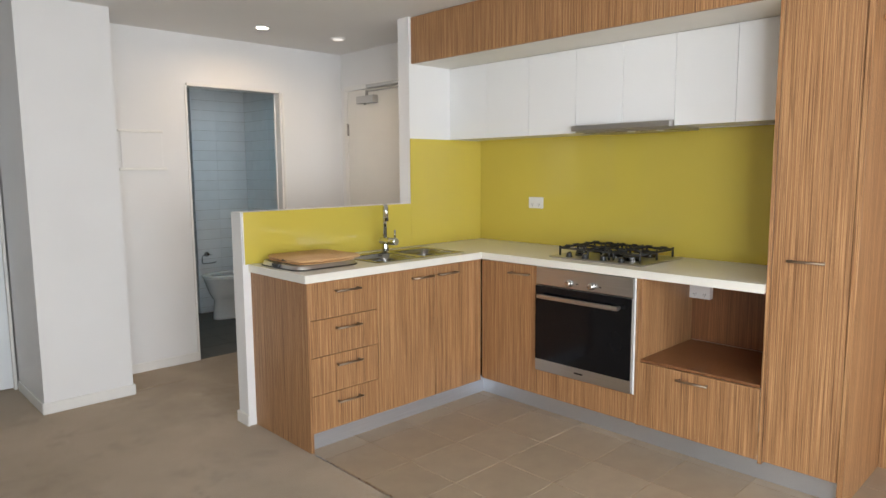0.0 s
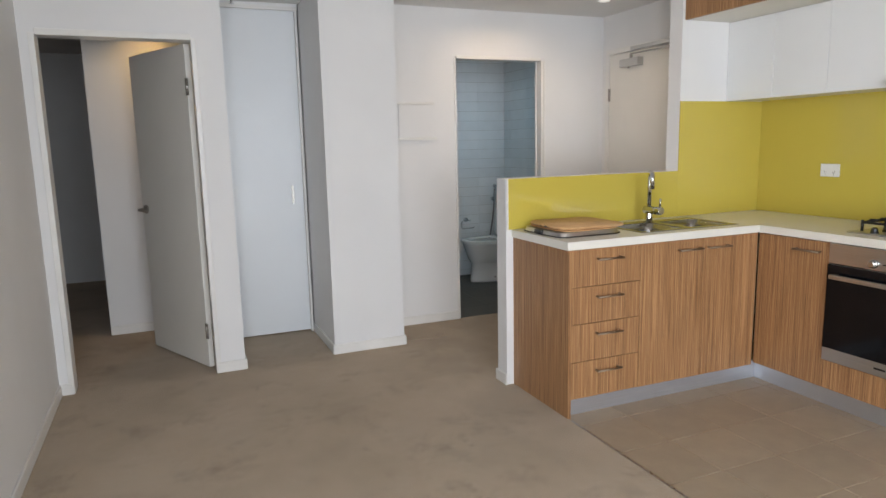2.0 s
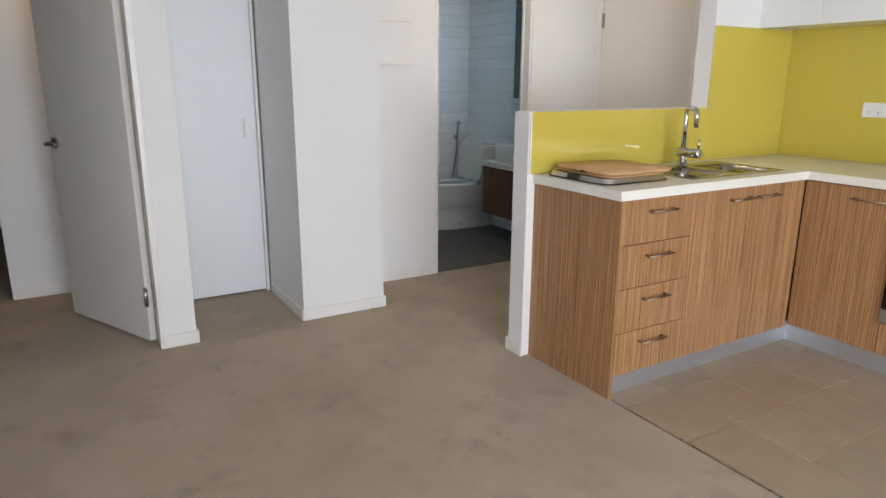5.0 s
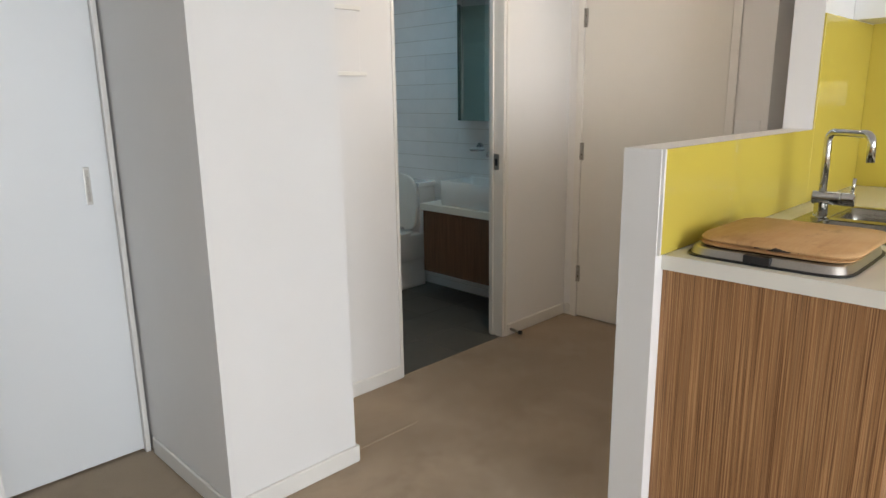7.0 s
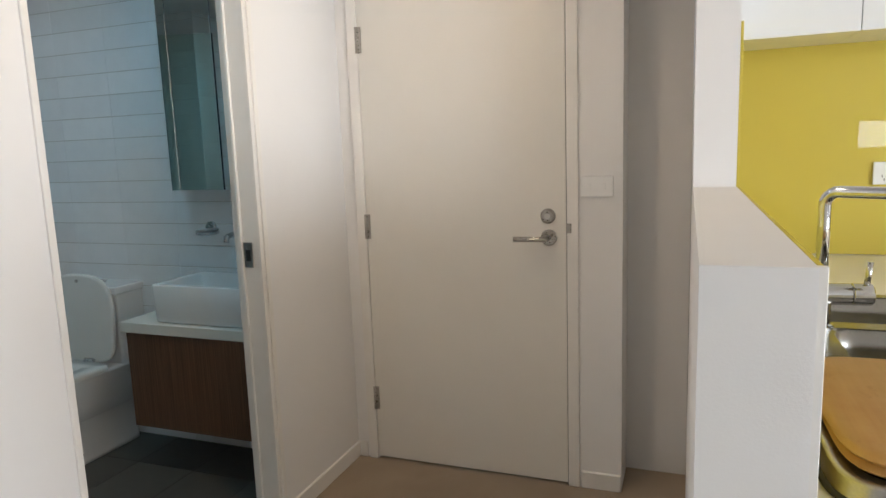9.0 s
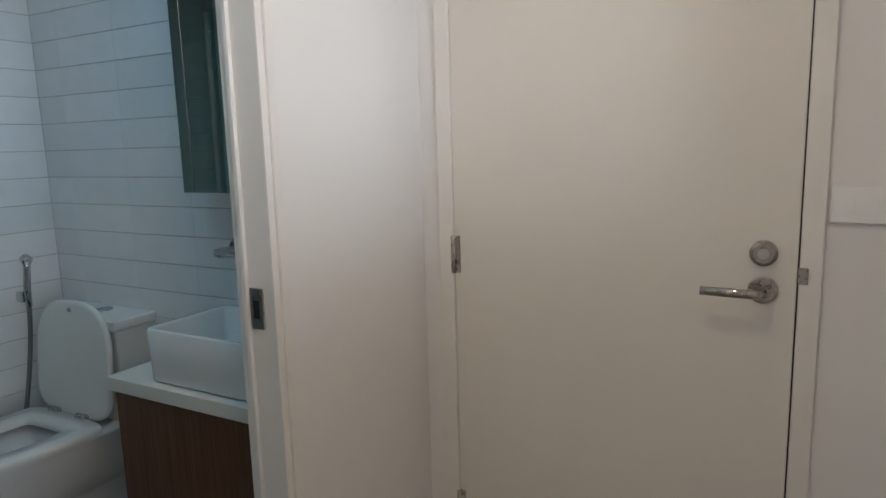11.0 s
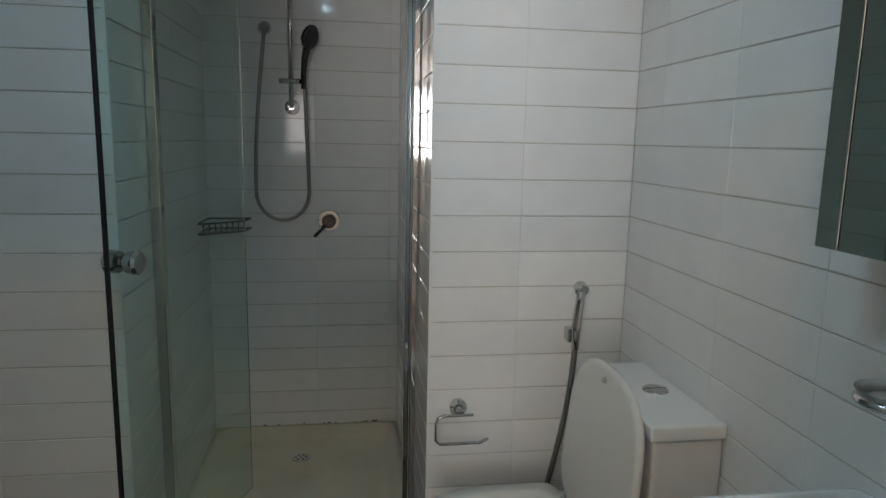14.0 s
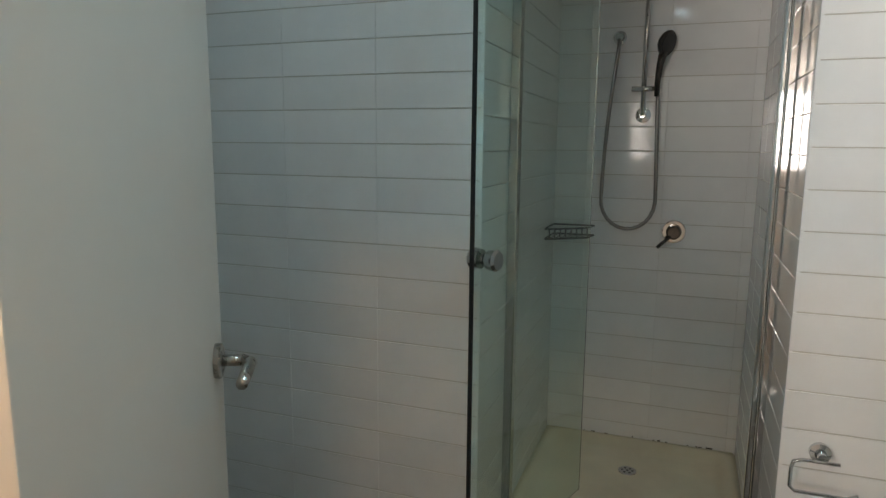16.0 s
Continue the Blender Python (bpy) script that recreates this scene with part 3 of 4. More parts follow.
for z1, z0 in zip(zs, zs[1:]):
    d = part("drawer_front", soft_box(1.764, 2.188 - G, FY, FY + 0.018, z0 + G, z1 - G, 0.001, 1), WOOD, drawers)
    bar_handle(d, (1.915, FY, z1 - 0.055), (2.060, FY, z1 - 0.055), (0, -1, 0))

sinkcab = thing("sink_cabinet", "striped laminate cabinet with two doors under the sink", "cabinet")
part("back_board", box(bmesh.new(), 2.19, 3.0, 3.315, 3.332, 0.105, 0.855), WOOD_IN_SHADE, sinkcab)
part("base_board", box(bmesh.new(), 2.19, 3.0, FY + 0.019, 3.314, 0.105, 0.12), WOOD_IN_SHADE, sinkcab)
for x0, x1, h0, h1 in ((2.188, 2.605, 2.428, 2.578), (2.605, 2.997, 2.627, 2.774)):
    d = part("door", soft_box(x0 + G, x1 - G, FY, FY + 0.018, 0.090, 0.855, 0.001, 1), WOOD, sinkcab)
    bar_handle(d, (h0, FY, 0.803), (h1, FY, 0.803), (0, -1, 0))

corner = thing("corner_cabinet", "striped laminate corner cabinet with one door", "cabinet")
part("carcass", box(bmesh.new(), FX + 0.02, XS - 0.005, 2.364, 2.79, 0.10, 0.855), WOOD_IN_SHADE, corner)
d = part("door", soft_box(FX, FX + 0.018, 2.364, 2.792, 0.105, 0.853, 0.001, 1), WOOD, corner)
bar_handle(d, (FX, 2.411, 0.800), (FX, 2.556, 0.800), (-1, 0, 0))

ovenbox = thing("oven_cabinet", "striped laminate housing below the oven", "cabinet")
part("side_board", box(bmesh.new(), FX + 0.03, XS - 0.005, 1.7285, 1.7445, 0.11, 0.855), WOOD_IN_SHADE, ovenbox)
part("base_board", box(bmesh.new(), FX + 0.02, XS - 0.005, 1.7455, 2.362, 0.105, 0.12), WOOD_IN_SHADE, ovenbox)
part("filler_panel", soft_box(FX, FX + 0.018, 1.7285, 2.362, 0.105, 0.252, 0.001, 1), WOOD, ovenbox)
part("edge_strip", soft_box(FX - 0.001, FX + 0.02, 1.7405, 1.750, 0.253, 0.858, 0.001, 1), MELA, ovenbox, "white edge strip beside the oven")

part("side_strip", soft_box(FX, FX + 0.02, 1.7285, 1.740, 0.253, 0.858, 0.001, 1), WOOD, ovenbox)

oven = thing("oven", "stainless steel built-in oven with black glass door", "oven")
part("body", box(bmesh.new(), FX + 0.012, XS - 0.03, 1.751, 2.360, 0.256, 0.855), BLACKP, oven)
panel = part("control_panel", soft_box(FX - 0.012, FX + 0.012, 1.751, 2.361, 0.755, 0.855, 0.002), STEEL_Y, oven)
for y in (2.133, 1.991):
    k = part("knob", turned((FX - 0.012, y, 0.785), (-1, 0, 0), [(0, 0.021), (0.006, 0.021), (0.008, 0.018), (0.026, 0.0165), (0.029, 0.014)]), CHROME, panel, "round silver oven knob")
    part("mark", box(bmesh.new(), FX - 0.0135, FX - 0.012, y - 0.055, y - 0.04, 0.782, 0.788), BLACKP, panel)
odoor = part("oven_door", soft_box(FX - 0.018, FX + 0.011, 1.751, 2.361, 0.258, 0.751, 0.003), STEEL_Y, oven)
part("door_glass", soft_box(FX - 0.021, FX - 0.016, 1.753, 2.359, 0.325, 0.750, 0.001, 1), BLACKG, odoor, "black oven door glass")
oh = part("oven_handle", soft_box(FX - 0.062, FX - 0.045, 1.810, 2.322, 0.685, 0.708, 0.004), STEEL_Y, odoor, "flat brushed steel handle")
for y in (1.827, 2.305):
    part("handle_post", soft_box(FX - 0.047, FX - 0.018, y - 0.012, y + 0.012, 0.688, 0.705, 0.002), STEEL, odoor)
part("badge", box(bmesh.new(), FX - 0.0195, FX - 0.0178, 2.037, 2.092, 0.289, 0.298), BLACKP, odoor)

niche = thing("microwave_cabinet", "open striped laminate niche above a wide drawer", "cabinet")
part("side_panel", soft_box(FX, XS - 0.005, 1.707, 1.726, 0.1, 0.857, 0.001, 1), WOOD, niche)
# back panel and shelf take the laminate with the recess's shade in it
part("back_panel", box(bmesh.new(), 3.552, 3.566, 1.128, 1.7065, 0.451, 0.857), WOOD_IN_SHADE, niche)
part("shelf", soft_box(FX + 0.001, 3.551, 1.128, 1.707, 0.434, 0.449, 0.001, 1), WOOD_IN_SHADE, niche, "reddish laminate shelf board")
d = part("drawer_front", soft_box(FX - 0.004, FX - 0.0005, 1.1255, 1.727, 0.105, 0.432, 0.001, 1), WOOD, niche)
bar_handle(d, (FX, 1.357, 0.390), (FX, 1.501, 0.390), (-1, 0, 0))

pantry = thing("pantry_cabinet", "tall striped laminate pantry cupboard", "cabinet")
part("side_panel", soft_box(FX - 0.002, XS - 0.005, 1.106, 1.124, 0.09, H - 0.004, 0.001, 1), WOOD, pantry)
part("end_panel", soft_box(FX - 0.006, XS - 0.005, 0.784, 0.8065, 0, H - 0.004, 0.001, 1), WOOD, pantry)
part("carcass", box(bmesh.new(), FX + 0.02, XS - 0.005, 0.808, 1.104, 0.1, H - 0.006), WOOD_IN_SHADE, pantry)
d = part("door", soft_box(FX, FX + 0.018, 0.809, 1.104, 0.105, H - 0.008, 0.001, 1), WOOD, pantry)
bar_handle(d, (FX, 0.900, 1.012), (FX, 1.036, 1.012), (-1, 0, 0))

fridge_top = thing("overhead_cabinet", "open laminate cupboard above the fridge space", "cabinet")
part("bottom_board", soft_box(3.10, XS - 0.005, -0.13, 0.782, 1.965, 1.983, 0.001, 1), WOOD, fridge_top)
part("top_board", box(bmesh.new(), 3.10, XS - 0.005, -0.13, 0.782, H - 0.022, H - 0.004), WOOD, fridge_top)
part("back_board", box(bmesh.new(), 3.55, 3.565, -0.13, 0.782, 1.985, H - 0.024), WOOD_IN_SHADE, fridge_top)
part("lining_board", soft_box(3.563, 3.577, -0.150, 0.782, 0.0, 1.964, 0.001, 1), WOOD, fridge_top)
part("end_panel", soft_box(FX, XS - 0.005, -0.172, -0.152, 0, H - 0.004, 0.001, 1), WOOD, fridge_top)

for b in ((1.764, FX + 0.052, FY + 0.024, FY + 0.036), ):
    single("kickboard", soft_box(*b, 0, 0.105, 0.001, 1), KICK, "grey aluminium plinth below the sink cabinets", "plinth")
single("kickboard", soft_box(FX + 0.048, FX + 0.060, 0.808, FY + 0.024, 0, 0.105, 0.001, 1), KICK, "grey aluminium plinth below the stove cabinets", "plinth")

# worktop with the sink cut out
SX0, SX1, SY0, SY1 = 2.240, 2.910, 2.858, 3.250
bm = bmesh.new()
for b in ((1.7335, SX0 + 0.01, 2.778, 3.3395), (SX1 - 0.01, XS - 0.007, 2.778, 3.3395), (SX0 + 0.01, SX1 - 0.01, 2.778, SY0 + 0.01), (SX0 + 0.01, SX1 - 0.01, SY1 - 0.01, 3.3395), (2.982, XS - 0.007, 1.126, 2.778)):
    box(bm, *b, 0.860, 0.900)
bmesh.ops.remove_doubles(bm, verts=bm.verts[:], dist=0.0001)
single("worktop", bm, STONE, "cream stone L-shaped kitchen worktop", "worktop")

splash = thing("splashback", "mustard yellow glass splashback panels", "splashback")
part("low_panel", soft_box(1.712, 2.9022, 3.333, 3.340, 0.9015, 1.183, 0.0008, 1), YELLOW, splash)
part("corner_panel", soft_box(2.9024, XS - 0.001, 3.333, 3.340, 0.9015, 1.605, 0.0008, 1), YELLOW, splash)
part("stove_panel", soft_box(XS - 0.007, XS, 1.126, 3.332, 0.9015, 1.615, 0.0008, 1), YELLOW, splash)
part("edge_trim", soft_box(1.704, 1.712, 3.331, 3.3412, 0.9015, 1.1835, 0.0008, 1), TRIM, splash)

# sink: rim with two bowls and a drainer ledge
def bowl(cx, cy, hx, hy, depth):
    rings = [rounded(cx, cy, hx + 0.012, hy + 0.012, 0.9035, 7), rounded(cx, cy, hx, hy, 0.900, 7), rounded(cx, cy, hx - 0.006, hy - 0.006, 0.86, 7),
             rounded(cx, cy, hx - 0.012, hy - 0.012, 0.90 - depth + 0.02, 6), rounded(cx, cy, hx - 0.03, hy - 0.03, 0.90 - depth, 5), rounded(cx, cy, 0.03, 0.03, 0.90 - depth - 0.004, 2)]
    return loft(rings, False, True)


sink = thing("kitchen_sink", "stainless steel double bowl sink set in the worktop", "sink")
bx = ((2.410, 0.145), (2.740, 0.135))
bm = bmesh.new()
cy, hy = 3.030, 0.142
for x0, x1, y0, y1 in ((SX0, SX1, SY0, cy - hy), (SX0, SX1, cy + hy, SY1), (SX0, bx[0][0] - bx[0][1], cy - hy, cy + hy), (bx[0][0] + bx[0][1], bx[1][0] - bx[1][1], cy - hy, cy + hy), (bx[1][0] + bx[1][1], SX1, cy - hy, cy + hy)):
    box(bm, x0, x1, y0, y1, 0.9005, 0.9035)
part("rim", bm, SINKST, sink)
for cx, hx in bx:
    b = part("bowl", bowl(cx, cy, hx, hy, 0.15), SINKST, sink)
    part("waste", turned((cx, cy, 0.7465), (0, 0, 1), [(0, 0.04), (0.003, 0.038), (0.004, 0.02)]), NICKEL, b)

tap = thing("kitchen_tap", "chrome swivel mixer tap with square gooseneck", "tap")
TX, TY = 2.562, 3.190
DX, DY = -0.585, -0.811      # where the spout points
part("base", turned((TX, TY, 0.9036), (0, 0, 1), [(0, 0.028), (0.006, 0.028), (0.009, 0.022), (0.055, 0.021)]), CHROME, tap)
part("mixer_body", turned((TX - 0.005, TY + 0.03, 0.975), (0.1, -1, 0), [(0, 0.018), (0.004, 0.023), (0.085, 0.023), (0.088, 0.021), (0.09, 0.0235), (0.125, 0.0235), (0.128, 0.02)]), CHROME, tap)
spout = [(TX, TY, 0.99), (TX, TY, 1.12), (TX, TY, 1.165)]
for k in range(1, 7):
    a = k / 6 * math.pi / 2
    d = 0.028 * (1 - math.cos(a))
    spout.append((TX + DX * d, TY + DY * d, 1.165 + 0.028 * math.sin(a)))
for k in range(0, 7):
    a = k / 6 * math.pi / 2
    d = 0.155 + 0.028 * math.sin(a)
    spout.append((TX + DX * d, TY + DY * d, 1.165 + 0.028 * math.cos(a)))
spout.append((TX + DX * 0.185, TY + DY * 0.185, 1.108))
part("spout", tube(bmesh.new(), spout, 0.0125, 16), CHROME, tap)
part("lever", rod((TX + 0.005, TY - 0.085, 0.99), (TX + 0.004, TY - 0.09, 1.045), 0.006), CHROME, tap)

# tray with two boards
def slab(cx, cy, hx, hy, z0, z1, turn, power=7, r=0.006):
    rings = [rounded(0, 0, hx - r, hy - r, z0, power), rounded(0, 0, hx, hy, z0 + r, power), rounded(0, 0, hx, hy, z1 - r, power), rounded(0, 0, hx - r, hy - r, z1, power)]
    bm = loft(rings)
    bmesh.ops.transform(bm, matrix=pose(cx, cy, 0, 0, 0, turn), verts=bm.verts[:])
    return bm


def rim_band(cx, cy, hx, hy, z0, z1, flare, thick):
    """A rounded upright band that leans outward."""
    rings = [rounded(cx, cy, hx - flare, hy - flare, z0, 7), rounded(cx, cy, hx, hy, z1 - 0.002, 7), rounded(cx, cy, hx - 0.001, hy - 0.001, z1, 7), rounded(cx, cy, hx - thick, hy - thick, z1, 7), rounded(cx, cy, hx - flare - thick, hy - flare - thick, z0, 7)]
    return loft(rings + [rings[0]], False, False)


tray = thing("roasting_tray", "low steel tray with a black rim on the worktop", "tray")
part("foot", slab(1.968, 3.105, 0.203, 0.203, 0.9005, 0.906, 0, 7, 0.002), BLACKP, tray)
part("pan", rim_band(1.968, 3.105, 0.190, 0.191, 0.906, 0.925, -0.005, 0.022), STEEL, tray, "polished steel rim")
part("plate", slab(1.968, 3.105, 0.172, 0.173, 0.9062, 0.915, 0, 7, 0.002), BLACKP, tray)
for x0, x1 in ((1.762, 1.782), (2.142, 2.162)):
    part("clip", soft_box(x0, x1, 3.075, 3.140, 0.9062, 0.9265, 0.003), BLACKP, tray)


def warped_board(cx, cy, hx, hy, z0, z1, seed, lift=0.004):
    bm = slab(0, 0, hx, hy, z0, z1, 0, 6, 0.006)
    rn = random.Random(seed)
    a, b, c = (rn.uniform(0, 6.28) for _ in range(3))
    for v in bm.verts:
        k = 1 + 0.012 * math.sin(3 * math.atan2(v.co.y, v.co.x) + a) + 0.008 * math.sin(7 * math.atan2(v.co.y, v.co.x) + b)
        v.co.x = v.co.x * k + cx
        v.co.y = v.co.y * k + cy
        v.co.z += lift * (0.5 + 0.5 * math.sin(v.co.x * 9 + c)) if v.co.z > z0 + 0.01 else 0
    return bm


single("chopping_board", warped_board(1.982, 3.098, 0.186, 0.186, 0.9270, 0.939, 3, 0), BOARD, "thin worn timber chopping board on the tray", "chopping board", "boards on the tray")
top_board = thing("chopping_board", "thick worn timber chopping board with a scorched edge", "chopping board", "boards on the tray")
part("board", warped_board(1.990, 3.092, 0.200, 0.195, 0.9392, 0.952, 5, 0.003), BOARD, top_board)
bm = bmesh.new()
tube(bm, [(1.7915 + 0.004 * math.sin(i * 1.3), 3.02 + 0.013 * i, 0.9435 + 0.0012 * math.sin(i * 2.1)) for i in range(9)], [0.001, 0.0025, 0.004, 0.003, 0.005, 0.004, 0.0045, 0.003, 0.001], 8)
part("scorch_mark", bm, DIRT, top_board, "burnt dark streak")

# cooktop
hob = thing("gas_cooktop", "stainless gas cooktop with black cast iron trivets", "cooktop")
CX0, CX1, CY0, CY1 = 3.085, 3.540, 1.765, 2.350
part("plate", soft_box(CX0, CX1, CY0, CY1, 0.9005, 0.909, 0.003), STEEL_Y, hob)
burners = [(3.22, 2.215, 0.036), (3.42, 2.215, 0.046), (3.32, 2.06, 0.060), (3.22, 1.905, 0.046), (3.42, 1.905, 0.036)]
for x, y, r in burners:
    b = part("burner", turned((x, y, 0.909), (0, 0, 1), [(0, r * 1.1), (0.008, r * 1.1), (0.010, r), (0.018, r)]), GUNM, hob, "dark metal gas burner ring")
    part("burner_cap", turned((x, y, 0.927), (0, 0, 1), [(0, r * 0.92), (0.006, r * 0.9), (0.008, r * 0.7)]), IRON, b, "black burner cap")
for y0, y1 in ((2.140, 2.325), (1.980, 2.137), (1.795, 1.977)):
    bm = bmesh.new()
    zt = 0.952
    for x in (3.145, 3.32, 3.500):
        tube(bm, [(x, y0 + 0.012, zt), (x, y1 - 0.012, zt)], 0.006, 8)
    for y in (y0 + 0.012, y1 - 0.012):
        tube(bm, [(3.145, y, zt), (3.500, y, zt)], 0.006, 8)
        for x in (3.145, 3.32, 3.500):
            tube(bm, [(x, y, 0.909), (x, y, zt + 0.012)], 0.0065, 8)
    ym = (y0 + y1) / 2
    for x in (3.18, 3.26, 3.38, 3.46):
        tube(bm, [(x, y0 + 0.012, zt), (x, y0 + 0.03, zt + 0.012), (x, ym - 0.025, zt + 0.012)], 0.0055, 8)
        tube(bm, [(x, y1 - 0.012, zt), (x, y1 - 0.03, zt + 0.012), (x, ym + 0.025, zt + 0.012)], 0.0055, 8)
    part("trivet", bm, IRON, hob, "black cast iron trivet")
for y in (2.23, 2.125, 2.01, 1.90):
    k = part("knob", turned((3.115, y, 0.909), (0, 0, 1), [(0, 0.019), (0.005, 0.019), (0.007, 0.016), (0.022, 0.0145), (0.024, 0.011)]), BLACKP, hob)
    part("knob_grip", soft_box(3.100, 3.130, y - 0.004, y + 0.004, 0.932, 0.938, 0.002), CHROME, k)

# wall cupboards
UX = 3.27
for y1, y0, z0 in ((3.3395, 2.998, 1.605), (2.998, 2.654, 1.605), (2.654, 2.311, 1.605), (2.311, 2.008, 1.648), (2.008, 1.709, 1.648), (1.709, 1.400, 1.618), (1.400, 1.126, 1.618)):
    c = thing("wall_cabinet", "white gloss wall cabinet with a plain door", "cabinet", "white wall cabinets")
    part("carcass", box(bmesh.new(), UX + 0.02, XS - 0.008, y0 + 0.001, y1 - 0.001, z0 + 0.003, 2.078), MELA, c)
    part("door", soft_box(UX, UX + 0.018, y0 + 0.0012, y1 - 0.0012, z0, 2.078, 0.001, 1), MELA, c)
hood = thing("range_hood", "slim stainless slide-out range hood", "range hood")
part("body", soft_box(UX - 0.002, XS - 0.02, 1.712, 2.308, 1.605, 1.646, 0.002), STEEL_Y, hood)
part("front_lip", soft_box(UX - 0.045, UX - 0.003, 1.712, 2.308, 1.613, 1.644, 0.003), STEEL_Y, hood)
part("filter", box(bmesh.new(), UX + 0.02, XS - 0.06, 1.74, 2.27, 1.601, 1.6045), NICKEL, hood)
for y in (1.80, 1.97):
    part("hood_lamp", turned((UX + 0.03, y, 1.6008), (0, 0, -1), [(0, 0.022), (0.003, 0.020)]), WHITEP, hood)

BXX = 2.920
for y1, y0 in ((3.3395, 2.232), (2.232, 1.126)):
    c = thing("bulkhead_cabinet", "striped laminate overhead cabinet below the ceiling", "cabinet", "overhead cabinets")
    part("front", soft_box(BXX, BXX + 0.018, y0 + 0.001, y1 - 0.001, 2.080, H - 0.004, 0.001, 1), WOOD, c)
    part("soffit", soft_box(BXX + 0.0185, XS - 0.006, y0 + 0.001, y1 - 0.001, 2.0805, 2.096, 0.001, 1), UNDER, c, "cream soffit board")

# sockets and switches
def outlet(name, label, at, out, along, w, h, gangs, holes=True, box_depth=0.0):
    """A flat plate at a wall, with switches and slots."""
    p, o, a = Vector(at), Vector(out), Vector(along)
    u = Vector((0, 0, 1))
    t = thing(name, label, "socket" if holes else "switch")
    p = p + o * box_depth

    def plate(c, hw, hh, d0, d1, r):
        q = [c + a * sx * hw + u * sz * hh + o * d for d in (d0, d1) for sx in (-1, 1) for sz in (-1, 1)]
        lo = [min(v[i] for v in q) for i in range(3)]
        hi = [max(v[i] for v in q) for i in range(3)]
        return soft_box(lo[0], hi[0], lo[1], hi[1], lo[2], hi[2], r, 2)
    part("plate", plate(p, w / 2, h / 2, 0, 0.009, 0.003), WHITEP, t)
    if box_depth:
        part("back_box", plate(p - o * box_depth, w / 2 - 0.002, h / 2 - 0.002, 0, box_depth, 0.001), WHITEP, t)
    for g in range(gangs):
        c = p + a * ((g + 0.5) / gangs - 0.5) * w * 0.9
        part("rocker", plate(c + u * (h * 0.2 if holes else 0), 0.006, 0.011 if not holes else 0.006, 0.009, 0.0115, 0.001), WHITEP, t)
        if holes:
            for k, dz in ((-0.006, -0.010), (0.006, -0.010), (0, -0.021)):
                part("slot", plate(c + a * k + u * dz, 0.0012, 0.0042, 0.009, 0.0094, 0.0001), BLACKP, t)
    return t


outlet("double_socket", "white double power socket on the splashback", (XS - 0.007, 2.822, 1.178), (-1, 0, 0), (0, 1, 0), 0.118, 0.075, 2)
outlet("double_socket", "white power socket high in the open niche", (3.552, 1.650, 0.728), (-1, 0, 0), (0, 1, 0), 0.118, 0.072, 2, True, 0.03)
outlet("double_socket", "white power socket low on the bedroom wall", (-1.85, 4.03, 0.29), (0, -1, 0), (1, 0, 0), 0.115, 0.072, 2)
outlet("light_switch", "white two-gang light switch beside the entry door", (XR, 3.765, 1.158), (-1, 0, 0), (0, 1, 0), 0.116, 0.074, 2, False)

# hall fittings
hatch = thing("meter_hatch", "cream flush access panel on the hall wall", "access panel")
part("cover", soft_box(1.59, 1.865, YH - 0.008, YH, 1.43, 1.67, 0.003), WALL, hatch)
part("top_rail", soft_box(1.572, 1.872, YH - 0.018, YH, 1.670, 1.688, 0.003), CREAMP, hatch)
part("bottom_rail", soft_box(1.572, 1.890, YH - 0.020, YH, 1.412, 1.430, 0.003), CREAMP, hatch)


def downlight(x, y, face, label, top=H):
    t = thing("downlight", label, "downlight", "ceiling downlights")
    bm = turned((x, y, top), (0, 0, -1), [(0, 0.054), (0.004, 0.054), (0.007, 0.046)])
    part("bezel", bm, WHITEP, t)
    part("lamp_face", turned((x, y, top - 0.0072), (0, 0, -1), [(0, 0.040), (0.002, 0.038)]), face, t, "lit lamp face")


downlight(2.37, 4.235, WARMGLOW, "round recessed downlight, lit, in the hall ceiling")
# the third fitting is added to go with the left wall's extra lamp
for dx, dy in ((2.41, 5.42), (2.82, 5.42), (1.55, 5.75)):
    downlight(dx, dy, COOLGLOW, "round recessed downlight, lit, in the bathroom ceiling", BH)
downlight(2.98, 4.22, DIMGLOW, "round recessed downlight near the entry door")
spr = thing("sprinkler", "small chrome fire sprinkler on the ceiling", "sprinkler")
part("escutcheon", turned((0.478, 4.885, H), (0, 0, -1), [(0, 0.034), (0.004, 0.032), (0.008, 0.016)]), WHITEP, spr)
part("nozzle", turned((0.478, 4.885, H - 0.008), (0, 0, -1), [(0, 0.009), (0.02, 0.007), (0.03, 0.004)]), CHROME, spr)
part("deflector", turned((0.478, 4.885, H - 0.038), (0, 0, -1), [(0, 0.016), (0.002, 0.016)]), CHROME, spr)

# ---- bathroom ----
SL, SR, SB, SF = 1.978, 2.757, 7.43, 6.655    # shower: left, right, back, screen line
back = struct("wall_bath_back", box(box(bmesh.new(), 0.95, SL - 0.0085, YB + 0.0030, YB + 0.10, 0, H), SR + 0.0085, 3.6, YB + 0.0030, YB + 0.10, 0, H), GROUT, "white tiled bathroom wall beside the shower", "wall")
shower_back = struct("wall_shower_back", box(bmesh.new(), SL - 0.1, SR + 0.1, SB + 0.0030, SB + 0.1, 0, H), GROUT, "white tiled wall at the back of the shower", "wall")
shower_left = struct("wall_shower_left", box(bmesh.new(), SL - 0.1, SL - 0.0030, YB + 0.10, SB + 0.008, 0, H), GROUT, "white tiled side wall of the shower", "wall")
